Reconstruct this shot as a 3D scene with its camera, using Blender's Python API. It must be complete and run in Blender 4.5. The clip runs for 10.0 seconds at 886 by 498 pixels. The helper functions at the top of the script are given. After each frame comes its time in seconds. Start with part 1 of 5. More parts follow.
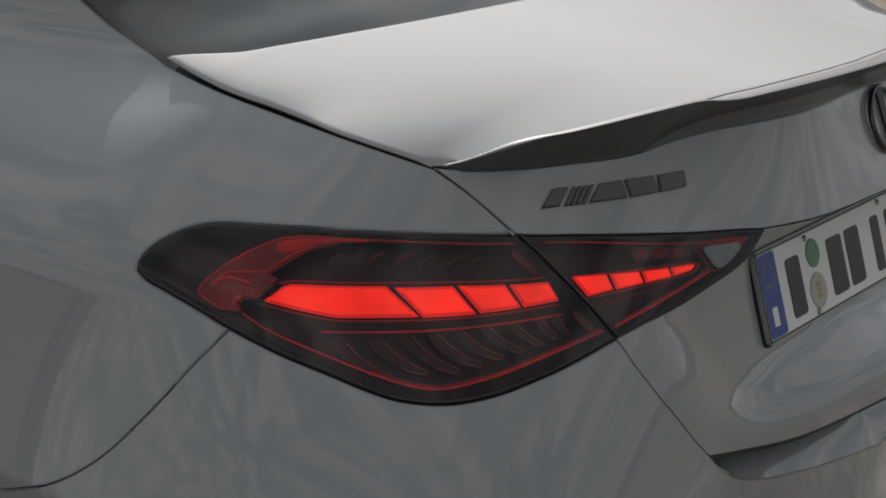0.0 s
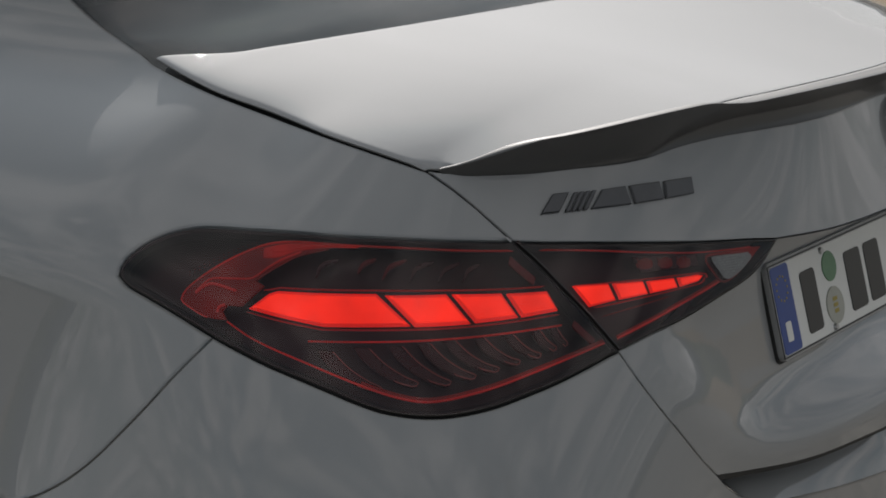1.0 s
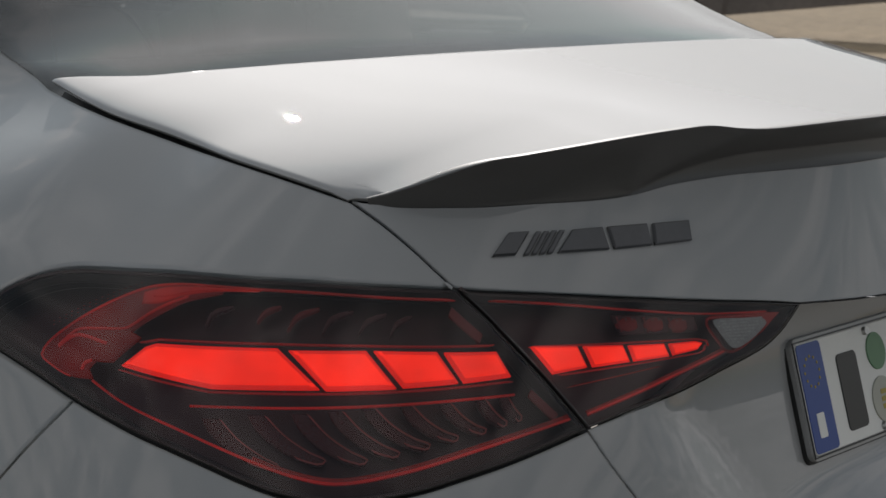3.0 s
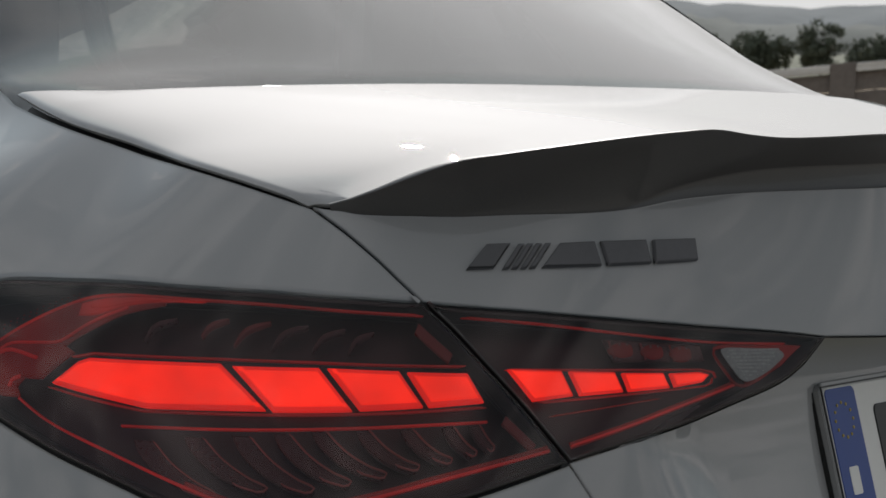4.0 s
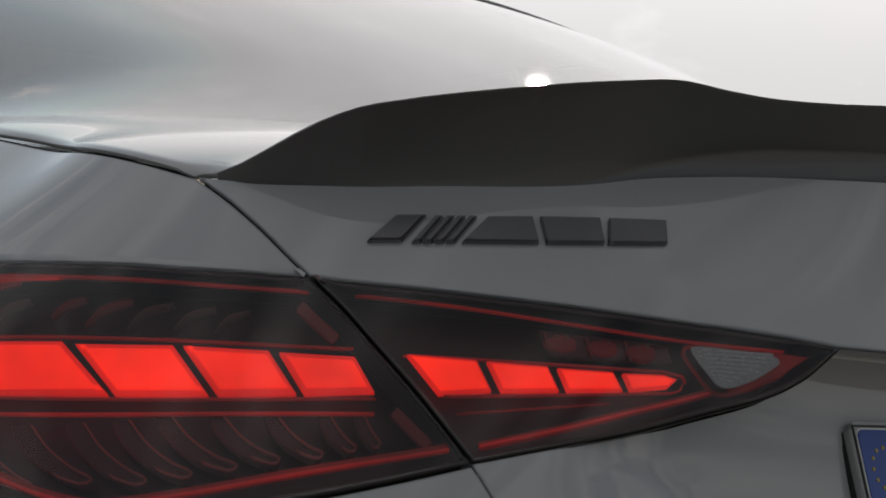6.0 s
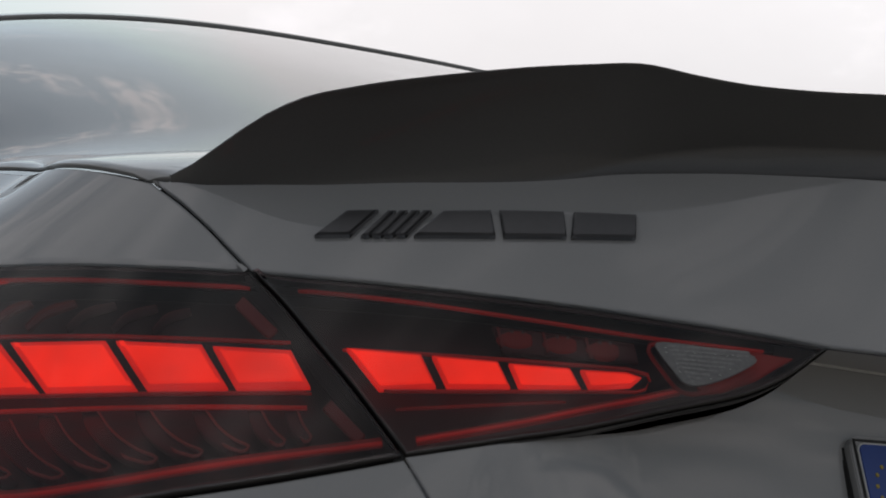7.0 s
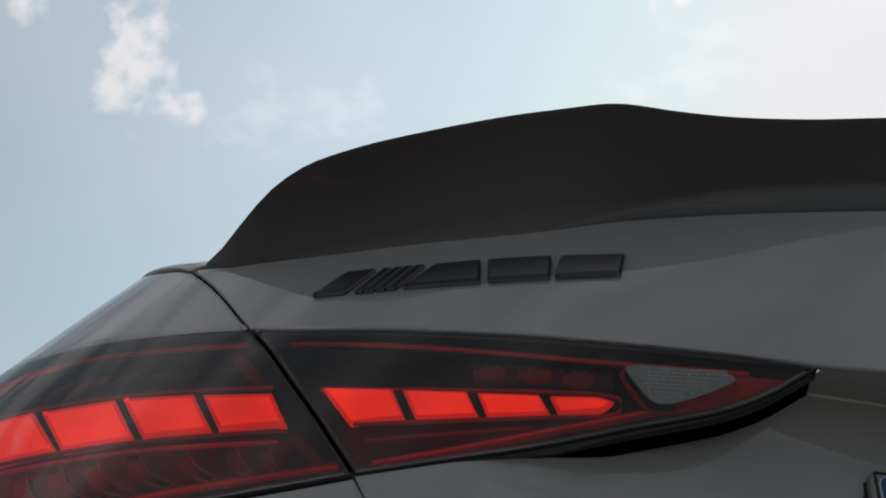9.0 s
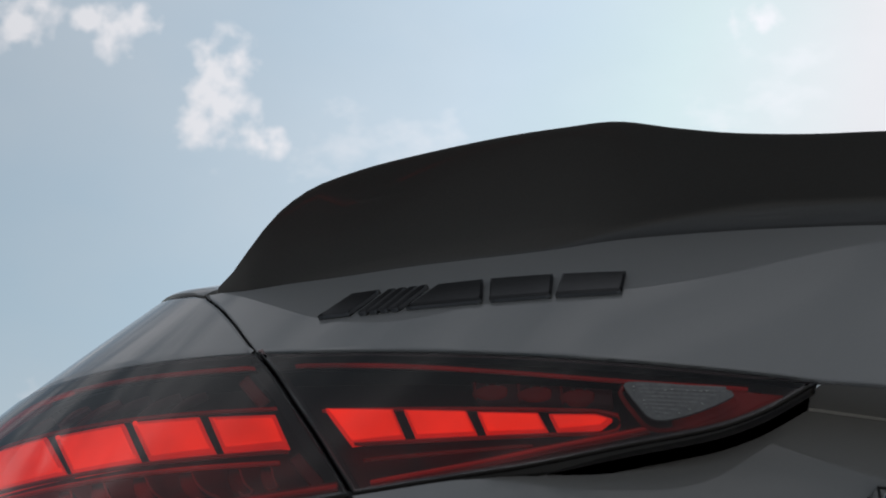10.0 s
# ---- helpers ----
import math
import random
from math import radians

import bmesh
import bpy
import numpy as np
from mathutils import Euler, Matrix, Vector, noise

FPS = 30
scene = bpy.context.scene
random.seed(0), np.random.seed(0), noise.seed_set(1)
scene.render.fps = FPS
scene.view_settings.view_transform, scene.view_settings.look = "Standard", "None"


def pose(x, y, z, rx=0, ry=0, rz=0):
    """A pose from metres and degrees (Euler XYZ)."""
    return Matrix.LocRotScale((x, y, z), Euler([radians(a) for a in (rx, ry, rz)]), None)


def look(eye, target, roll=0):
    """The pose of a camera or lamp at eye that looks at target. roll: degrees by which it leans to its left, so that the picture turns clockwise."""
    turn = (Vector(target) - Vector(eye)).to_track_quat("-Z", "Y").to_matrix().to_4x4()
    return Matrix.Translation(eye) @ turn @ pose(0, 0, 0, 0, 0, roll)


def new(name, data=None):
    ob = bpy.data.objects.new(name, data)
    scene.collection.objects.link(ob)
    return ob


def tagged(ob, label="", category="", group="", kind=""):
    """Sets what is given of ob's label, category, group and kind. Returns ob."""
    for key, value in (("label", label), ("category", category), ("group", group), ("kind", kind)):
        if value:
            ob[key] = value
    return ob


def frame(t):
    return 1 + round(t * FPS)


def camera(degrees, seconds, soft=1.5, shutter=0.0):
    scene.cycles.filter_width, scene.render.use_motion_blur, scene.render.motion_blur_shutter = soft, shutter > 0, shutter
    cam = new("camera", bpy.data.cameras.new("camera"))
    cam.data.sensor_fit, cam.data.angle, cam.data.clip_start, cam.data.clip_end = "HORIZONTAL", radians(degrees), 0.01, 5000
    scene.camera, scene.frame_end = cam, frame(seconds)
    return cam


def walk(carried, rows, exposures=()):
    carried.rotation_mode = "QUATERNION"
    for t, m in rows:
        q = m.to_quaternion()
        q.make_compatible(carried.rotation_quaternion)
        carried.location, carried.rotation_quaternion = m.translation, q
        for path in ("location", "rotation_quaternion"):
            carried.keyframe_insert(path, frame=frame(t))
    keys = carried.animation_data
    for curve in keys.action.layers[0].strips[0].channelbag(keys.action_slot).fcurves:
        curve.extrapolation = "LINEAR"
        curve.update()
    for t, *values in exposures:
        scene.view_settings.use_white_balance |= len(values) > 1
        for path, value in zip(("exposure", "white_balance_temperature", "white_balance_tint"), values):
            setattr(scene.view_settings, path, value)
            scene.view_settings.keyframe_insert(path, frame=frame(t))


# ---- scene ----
cam = camera(26.4, 10.0)
cam.data.dof.use_dof, cam.data.dof.focus_distance, cam.data.dof.aperture_fstop = True, 1.6, 24.0
PATH = [
    (0, (-2.301, -0.9365, 1.5189), (-0.7198, 0.1429, 0.9402), 2.55),
    (0.5, (-2.2784, -0.9441, 1.51), (-0.7055, 0.1497, 0.9356), 2.56),
    (1, (-2.2089, -0.9324, 1.474), (-0.6458, 0.1868, 0.9226), 2.54),
    (1.5, (-2.1214, -0.9196, 1.435), (-0.5736, 0.2366, 0.918), 2.52),
    (2, (-2.0273, -0.9009, 1.3812), (-0.4891, 0.288, 0.9117), 2.58),
    (2.5, (-1.9253, -0.8838, 1.3212), (-0.3999, 0.3404, 0.9037), 2.58),
    (2.7, (-1.8783, -0.8696, 1.2952), (-0.3576, 0.3674, 0.8987), 2.50),
    (3.8, (-1.6595, -0.8633, 1.1486), (-0.2066, 0.4908, 0.9132), 2.25),
    (4, (-1.6163, -0.8699, 1.1248), (-0.1879, 0.515, 0.9201), 2.36),
    (4.2, (-1.5765, -0.8748, 1.1004), (-0.1701, 0.5367, 0.928), 2.35),
    (4.4, (-1.5381, -0.8783, 1.0751), (-0.1554, 0.5599, 0.9347), 2.26),
    (4.5, (-1.5185, -0.8795, 1.0622), (-0.1485, 0.5725, 0.9407), 2.23),
    (5, (-1.4134, -0.8831, 0.994), (-0.1109, 0.6344, 0.9654), 2.15),
    (5.5, (-1.3227, -0.8868, 0.933), (-0.0896, 0.6868, 0.9898), 2.08),
    (6, (-1.2257, -0.8941, 0.8774), (-0.0799, 0.7392, 1.0166), 2.14),
    (7.3, (-0.9973, -0.9335, 0.743), (-0.1341, 0.8297, 1.1251), 2.29),
    (7.5, (-0.9645, -0.9423, 0.7202), (-0.153, 0.8357, 1.1447), 2.38),
    (8, (-0.8775, -0.9676, 0.6658), (-0.2162, 0.844, 1.1954), 2.53),
    (8.5, (-0.8017, -0.9914, 0.6193), (-0.2831, 0.8398, 1.234), 2.68),
    (9, (-0.7304, -1.0181, 0.5925), (-0.3512, 0.8257, 1.2684), 2.82),
    (9.5, (-0.6925, -1.0297, 0.5875), (-0.3834, 0.8191, 1.2849), 2.83),
    (10, (-0.6807, -1.0316, 0.5865), (-0.3925, 0.8187, 1.289), 2.92),
]
walk(cam, [(t, look(eye, target, roll)) for t, eye, target, roll in PATH], exposures=[(0.0, 0.09, 6750, 11), (3.6, 0.10, 6750, 11), (4.5, 0.26, 6750, 11), (5.5, 0.24, 6800, 12), (6.2, 0.08, 6800, 13), (7.4, -0.11, 6720, 14), (8.2, -0.16, 6680, 13), (9.0, -0.19, 6560, 11), (10.0, -0.20, 6400, 11)])

# ---- light ----
SUN_AZ, SUN_EL = 45.0, 31.0   # degrees: from +y towards +x, and above the horizon
world = bpy.data.worlds.new("sky")
scene.world = world
world.use_nodes = True
wt = world.node_tree
wt.nodes.clear()


def node(tree, kind, **values):
    n = tree.nodes.new(kind)
    for key, value in values.items():
        if key in n.inputs:
            n.inputs[key].default_value = value
    return n


CLOUDS = [((0.0202, 0.9014, 0.4325), 0.034), ((0.0119, 0.9074, 0.4201), 0.022), ((0.0079, 0.915, 0.4035), 0.024), ((0.0252, 0.9127, 0.4078), 0.032), ((0.0452, 0.9147, 0.4015), 0.024), ((-0.0378, 0.895, 0.4445), 0.03), ((-0.025, 0.8941, 0.4471), 0.022), ((-0.0521, 0.8947, 0.4436), 0.016), ((-0.0878, 0.8927, 0.442), 0.036), ((0.2898, 0.8398, 0.459), 0.026), ((0.105, 0.748, 0.655), 0.06), ((0.155, 0.727, 0.669), 0.05), ((0.215, 0.7, 0.682), 0.07), ((0.02, 0.76, 0.65), 0.05)]
sky = wt.nodes.new("ShaderNodeTexSky")
sky.sky_type, sky.sun_disc = "NISHITA", False
sky.sun_elevation, sky.sun_rotation = radians(SUN_EL), radians(SUN_AZ)
sky.air_density, sky.dust_density, sky.ozone_density = 1.0, 1.2, 1.0


def tied(a, out_name, b, in_name):
    wt.links.new(a.outputs[out_name], b.inputs[in_name])


pale = node(wt, "ShaderNodeHueSaturation", Saturation=0.80, Value=1.1)
tied(sky, "Color", pale, "Color")
cap = node(wt, "ShaderNodeVectorMath")
cap.operation = "MINIMUM"
cap.inputs[1].default_value = (7.4, 7.4, 7.5)
teal = node(wt, "ShaderNodeVectorMath")
teal.operation = "MULTIPLY"
teal.inputs[1].default_value = (0.84, 1.07, 1.05)
tied(pale, "Color", teal, 0)
tied(teal, "Vector", cap, 0)
# thin high veil of cloud, and broken puffs over it
coord = wt.nodes.new("ShaderNodeTexCoord")
flat = wt.nodes.new("ShaderNodeMapping")
flat.inputs["Scale"].default_value = (1.0, 1.0, 1.8)
flat.inputs["Location"].default_value = (0.35, 0.1, 0.0)
tied(coord, "Generated", flat, "Vector")
thin = node(wt, "ShaderNodeTexNoise", Scale=2.2, Detail=6.0, Roughness=0.5)
tied(flat, "Vector", thin, "Vector")
veil = node(wt, "ShaderNodeMapRange", **{"From Min": 0.3, "From Max": 0.7, "To Min": 0.08, "To Max": 0.62})
tied(thin, "Fac", veil, "Value")
high = wt.nodes.new("ShaderNodeSeparateXYZ")
tied(coord, "Generated", high, "Vector")
over = node(wt, "ShaderNodeMapRange", **{"From Min": 0.6, "From Max": 1.0, "To Min": 0.0, "To Max": 0.15})
tied(high, "Z", over, "Value")
thick_ = node(wt, "ShaderNodeMath")
thick_.operation, thick_.use_clamp = "ADD", True
tied(veil, "Result", thick_, 0)
tied(over, "Result", thick_, 1)
low_ = node(wt, "ShaderNodeMapRange", **{"From Min": 0.06, "From Max": 0.30, "To Min": 0.42, "To Max": 0.0})
tied(high, "Z", low_, "Value")
deep_ = node(wt, "ShaderNodeMath")
deep_.operation, deep_.use_clamp = "ADD", True
tied(thick_, "Value", deep_, 0)
tied(low_, "Result", deep_, 1)
hazy = wt.nodes.new("ShaderNodeMix")
hazy.data_type = "RGBA"
hazy.inputs["B"].default_value = (6.35, 6.62, 6.80, 1)
tied(deep_, "Value", hazy, "Factor")
tied(cap, "Vector", hazy, "A")
# glow added to the sky, east of the sun, to brighten what the lid mirrors
glow = node(wt, "ShaderNodeVectorMath")
glow.operation = "DOT_PRODUCT"
glow.inputs[1].default_value = (math.sin(radians(56)) * math.cos(radians(34)), math.cos(radians(56)) * math.cos(radians(34)), math.sin(radians(34)))
tied(coord, "Generated", glow, 0)
beside_sun = node(wt, "ShaderNodeMapRange", **{"From Min": 0.53, "From Max": 0.86})
beside_sun.interpolation_type = "SMOOTHSTEP"
tied(glow, "Value", beside_sun, "Value")
halo = node(wt, "ShaderNodeMath")
halo.operation = "POWER"
halo.inputs[1].default_value = 1.0
tied(beside_sun, "Result", halo, 0)
core_ = node(wt, "ShaderNodeMapRange", **{"From Min": 0.86, "From Max": 1.0, "To Max": 0.34})
core_.interpolation_type = "SMOOTHSTEP"
tied(glow, "Value", core_, "Value")
blaze = node(wt, "ShaderNodeMath")
blaze.operation = "ADD"
tied(halo, "Value", blaze, 0)
tied(core_, "Result", blaze, 1)
aureole = node(wt, "ShaderNodeVectorMath")
aureole.operation = "SCALE"
aureole.inputs[0].default_value = (2.80, 2.88, 3.02)
puffs = node(wt, "ShaderNodeTexNoise", Scale=9.0, Detail=8.0, Roughness=0.55)
tied(flat, "Vector", puffs, "Vector")
broken = node(wt, "ShaderNodeMapRange", **{"From Min": 0.38, "From Max": 0.64, "To Min": 0.92, "To Max": 1.06})
tied(puffs, "Fac", broken, "Value")
torn = node(wt, "ShaderNodeMath")
torn.operation = "MULTIPLY"
tied(blaze, "Value", torn, 0)
tied(broken, "Result", torn, 1)
above = node(wt, "ShaderNodeMapRange", **{"From Min": 0.14, "From Max": 0.30})
above.interpolation_type = "SMOOTHSTEP"
tied(high, "Z", above, "Value")
raised = node(wt, "ShaderNodeMath")
raised.operation = "MULTIPLY"
tied(torn, "Value", raised, 0)
tied(above, "Result", raised, 1)
tied(raised, "Value", aureole, "Scale")
cover = wt.nodes.new("ShaderNodeValToRGB")
cover.color_ramp.elements[0].position, cover.color_ramp.elements[1].position = 0.605, 0.76
tied(puffs, "Fac", cover, "Fac")
# cumulus puffs low in the north-west of the sky: direction, angular size
patch = cover
for way, size in CLOUDS:
    gap_ = node(wt, "ShaderNodeVectorMath")
    gap_.operation = "DISTANCE"
    gap_.inputs[1].default_value = way
    tied(coord, "Generated", gap_, 0)
    body = node(wt, "ShaderNodeMapRange", **{"From Min": size, "From Max": 0.0, "To Min": 0.0, "To Max": 1.0})
    tied(gap_, "Value", body, "Value")
    lump = node(wt, "ShaderNodeTexNoise", Scale=60.0, Detail=6.0, Roughness=0.55)
    tied(coord, "Generated", lump, "Vector")
    swell = node(wt, "ShaderNodeMath")
    swell.operation = "POWER"
    swell.inputs[1].default_value = 0.5
    tied(body, "Result", swell, 0)
    sum_ = node(wt, "ShaderNodeMath")
    sum_.operation = "MULTIPLY"
    tied(swell, "Value", sum_, 0)
    tied(lump, "Fac", sum_, 1)
    edge_ = node(wt, "ShaderNodeMapRange", **{"From Min": 0.33, "From Max": 0.50})
    tied(sum_, "Value", edge_, "Value")
    more = node(wt, "ShaderNodeMath")
    more.operation = "MAXIMUM"
    tied(edge_, "Result", more, 0)
    wt.links.new(patch.outputs[0], more.inputs[1])
    patch = more
# broken, drawn-out cloud on a level sheet, over all but the clearer north
sheet_low = node(wt, "ShaderNodeMath")
sheet_low.operation = "MAXIMUM"
sheet_low.inputs[1].default_value = 0.0
tied(high, "Z", sheet_low, 0)
sheet_far = node(wt, "ShaderNodeMath")
sheet_far.operation = "ADD"
sheet_far.inputs[1].default_value = 0.16
tied(sheet_low, "Value", sheet_far, 0)
sheet = node(wt, "ShaderNodeVectorMath")
sheet.operation = "DIVIDE"
tied(coord, "Generated", sheet, 0)
tied(sheet_far, "Value", sheet, 1)
drawn = wt.nodes.new("ShaderNodeMapping")
drawn.inputs["Rotation"].default_value = (0.0, 0.0, 0.6)
drawn.inputs["Scale"].default_value = (1.0, 1.45, 0.0)
tied(sheet, "Vector", drawn, "Vector")
fleece = node(wt, "ShaderNodeTexNoise", Scale=2.5, Detail=7.0, Roughness=0.56, Distortion=0.3)
tied(drawn, "Vector", fleece, "Vector")
banks = node(wt, "ShaderNodeMapRange", **{"From Min": 0.40, "From Max": 0.68})
banks.interpolation_type = "SMOOTHSTEP"
tied(fleece, "Fac", banks, "Value")
north = node(wt, "ShaderNodeVectorMath")
north.operation = "DOT_PRODUCT"
north.inputs[1].default_value = (math.sin(radians(30)), math.cos(radians(30)), 0.0)
tied(coord, "Generated", north, 0)
clearer = node(wt, "ShaderNodeMapRange", **{"From Min": 0.50, "From Max": 0.69, "To Min": 1.0, "To Max": 0.0})
tied(north, "Value", clearer, "Value")
broken_ = node(wt, "ShaderNodeMath")
broken_.operation = "MULTIPLY"
tied(banks, "Result", broken_, 0)
tied(clearer, "Result", broken_, 1)
every = node(wt, "ShaderNodeMath")
every.operation = "MAXIMUM"
tied(broken_, "Value", every, 0)
wt.links.new(patch.outputs[0], every.inputs[1])
patch = every
blue_gap = node(wt, "ShaderNodeMapRange", **{"To Min": 1.0, "To Max": 0.72})
tied(clearer, "Result", blue_gap, "Value")
deeper = node(wt, "ShaderNodeVectorMath")
deeper.operation = "SCALE"
tied(hazy, "Result", deeper, 0)
tied(blue_gap, "Result", deeper, "Scale")
lit = wt.nodes.new("ShaderNodeMix")
lit.data_type = "RGBA"
bright = wt.nodes.new("ShaderNodeMix")
bright.data_type = "RGBA"
bright.inputs["A"].default_value, bright.inputs["B"].default_value = (8.25, 8.3, 8.55, 1), (7.4, 7.5, 7.75, 1)
tied(clearer, "Result", bright, "Factor")
tied(bright, "Result", lit, "B")
wt.links.new(patch.outputs[0], lit.inputs["Factor"])
tied(deeper, "Vector", lit, "A")
whole = node(wt, "ShaderNodeVectorMath")
whole.operation = "ADD"
tied(lit, "Result", whole, 0)
tied(aureole, "Vector", whole, 1)
# unseen south-east sky dimmed on purpose, to darken what the car's tail mirrors
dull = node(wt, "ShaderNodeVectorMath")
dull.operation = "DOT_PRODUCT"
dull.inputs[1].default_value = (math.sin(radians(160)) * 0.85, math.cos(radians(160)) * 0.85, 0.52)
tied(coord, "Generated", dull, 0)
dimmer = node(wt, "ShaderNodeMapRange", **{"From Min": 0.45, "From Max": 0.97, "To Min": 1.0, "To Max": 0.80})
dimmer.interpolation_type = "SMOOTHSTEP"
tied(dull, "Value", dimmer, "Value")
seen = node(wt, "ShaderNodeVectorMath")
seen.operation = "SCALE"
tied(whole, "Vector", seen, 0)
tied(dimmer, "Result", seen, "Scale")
bg = node(wt, "ShaderNodeBackground", Strength=0.096)
out = wt.nodes.new("ShaderNodeOutputWorld")
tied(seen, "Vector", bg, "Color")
tied(bg, "Background", out, "Surface")

sun = new("sun", bpy.data.lights.new("sun", "SUN"))
sun.data.energy, sun.data.angle, sun.data.color = 2.6, radians(0.53), (1.0, 0.975, 0.95)
az, el = radians(SUN_AZ), radians(SUN_EL)
sun.matrix_world = look((math.sin(az) * math.cos(el) * 20, math.cos(az) * math.cos(el) * 20, math.sin(el) * 20), (0, 0, 0))


# ---- materials ----
def material(name, color, rough=0.5, metal=0.0, coat=0.0, grain=0.0, grain_scale=200.0, bump=0.0, bump_scale=300.0, stain=0.0, stain_scale=3.0, swell=0.002):
    """A surface with grain and stains over its base colour, and fine relief."""
    m = bpy.data.materials.new(name)
    m.use_nodes = True
    t = m.node_tree
    b = t.nodes["Principled BSDF"]
    b.inputs["Roughness"].default_value, b.inputs["Metallic"].default_value = rough, metal
    b.inputs["Coat Weight"].default_value, b.inputs["Coat Roughness"].default_value, b.inputs["Coat IOR"].default_value = coat, 0.006, 1.54
    place = t.nodes.new("ShaderNodeTexCoord")
    fine = node(t, "ShaderNodeTexNoise", Scale=grain_scale, Detail=4.0)
    wide = node(t, "ShaderNodeTexNoise", Scale=stain_scale, Detail=5.0)
    t.links.new(place.outputs["Object"], fine.inputs["Vector"])
    t.links.new(place.outputs["Object"], wide.inputs["Vector"])
    h1 = node(t, "ShaderNodeMapRange", **{"To Min": 1 - grain, "To Max": 1 + grain})
    h2 = node(t, "ShaderNodeMapRange", **{"To Min": 1 - stain, "To Max": 1 + stain})
    t.links.new(fine.outputs["Fac"], h1.inputs["Value"])
    t.links.new(wide.outputs["Fac"], h2.inputs["Value"])
    both = node(t, "ShaderNodeMath")
    both.operation = "MULTIPLY"
    t.links.new(h1.outputs["Result"], both.inputs[0])
    t.links.new(h2.outputs["Result"], both.inputs[1])
    tint = node(t, "ShaderNodeVectorMath")
    tint.operation = "SCALE"
    tint.inputs[0].default_value = color
    t.links.new(both.outputs["Value"], tint.inputs["Scale"])
    t.links.new(tint.outputs["Vector"], b.inputs["Base Color"])
    if bump:
        relief = node(t, "ShaderNodeTexNoise", Scale=bump_scale, Detail=3.0)
        t.links.new(place.outputs["Object"], relief.inputs["Vector"])
        bn = node(t, "ShaderNodeBump", Strength=bump, Distance=swell)
        t.links.new(relief.outputs["Fac"], bn.inputs["Height"])
        t.links.new(bn.outputs["Normal"], b.inputs["Normal"])
    return m


PAINT = material("grey_paint", (0.245, 0.248, 0.250), rough=0.70, metal=0.25, coat=1.0, grain=0.06, grain_scale=1400, stain=0.03, stain_scale=6)
GLOSS_BLACK = material("gloss_black", (0.006, 0.006, 0.0065), rough=0.12, coat=0.6, grain=0.1, stain=0.1, stain_scale=9)
SATIN_BLACK = material("satin_black", (0.052, 0.052, 0.053), rough=0.48, coat=0.30, grain=0.15, grain_scale=700, stain=0.08, stain_scale=8)
BADGE = material("dark_chrome", (0.10, 0.10, 0.103), rough=0.28, metal=0.9, grain=0.06, stain=0.1, stain_scale=30)
SPARKLE = material("painted_sparkle", (0.72, 0.72, 0.72), rough=0.15, grain=0.1)
DARK_UNDERSIDE = material("dark_lamp_underside", (0.045, 0.045, 0.045), rough=0.42, grain=0.1)
EDGE_GLEAM = material("painted_edge_gleam", (0.42, 0.42, 0.41), rough=0.5, grain=0.1, stain=0.2, stain_scale=20)
SEAL = material("seal_black", (0.008, 0.008, 0.008), rough=0.6, grain=0.1)
BORDER = material("lens_border", (0.006, 0.005, 0.005), rough=0.3, grain=0.1)
CABIN = material("cabin_dark", (0.012, 0.012, 0.013), rough=0.7, grain=0.1)
RUBBER = material("tyre_rubber", (0.02, 0.02, 0.02), rough=0.8, grain=0.15, bump=0.2)
ALLOY = material("dark_alloy", (0.09, 0.09, 0.095), rough=0.3, metal=0.9, grain=0.05)
HOUSING = material("lamp_housing", (0.0110, 0.0030, 0.0030), rough=0.35, grain=0.2, grain_scale=60, stain=0.2)
PLATE_WHITE = material("plate_white", (0.62, 0.62, 0.60), rough=0.35, grain=0.03, stain=0.05, stain_scale=20)
PLATE_BLUE = material("plate_blue", (0.012, 0.045, 0.22), rough=0.35, grain=0.03, stain=0.06, stain_scale=30)
PLATE_BLACK = material("plate_black", (0.012, 0.012, 0.012), rough=0.4, grain=0.05)
PLATE_RIM = material("plate_rim", (0.30, 0.30, 0.30), rough=0.35, metal=0.4, grain=0.05)
STAR_GOLD = material("plate_gold", (0.30, 0.23, 0.03), rough=0.4)
SEAL_GREEN = material("sticker_green", (0.10, 0.20, 0.11), rough=0.5, stain=0.1, stain_scale=60)
SEAL_GREY = material("sticker_grey", (0.33, 0.33, 0.29), rough=0.5, stain=0.12, stain_scale=60)
BOWL = material("reflector_white", (0.10, 0.10, 0.10), rough=0.28, coat=0.5, grain=0.45, grain_scale=420, bump=0.6, bump_scale=500, stain=0.3, stain_scale=90, swell=0.0012)
RIB = material("clear_rib", (0.17, 0.17, 0.17), rough=0.25, grain=0.5, grain_scale=380)
STEEL = material("bolt_steel", (0.45, 0.45, 0.45), rough=0.3, metal=1.0, grain=0.05)
VERGE = 6.9   # where the sand begins, ahead and to the right of the car
SAND = material("sand_ground", (0.25, 0.186, 0.113), rough=0.95, grain=0.5, grain_scale=7, bump=1.0, bump_scale=5, stain=0.35, stain_scale=0.35, swell=0.09)

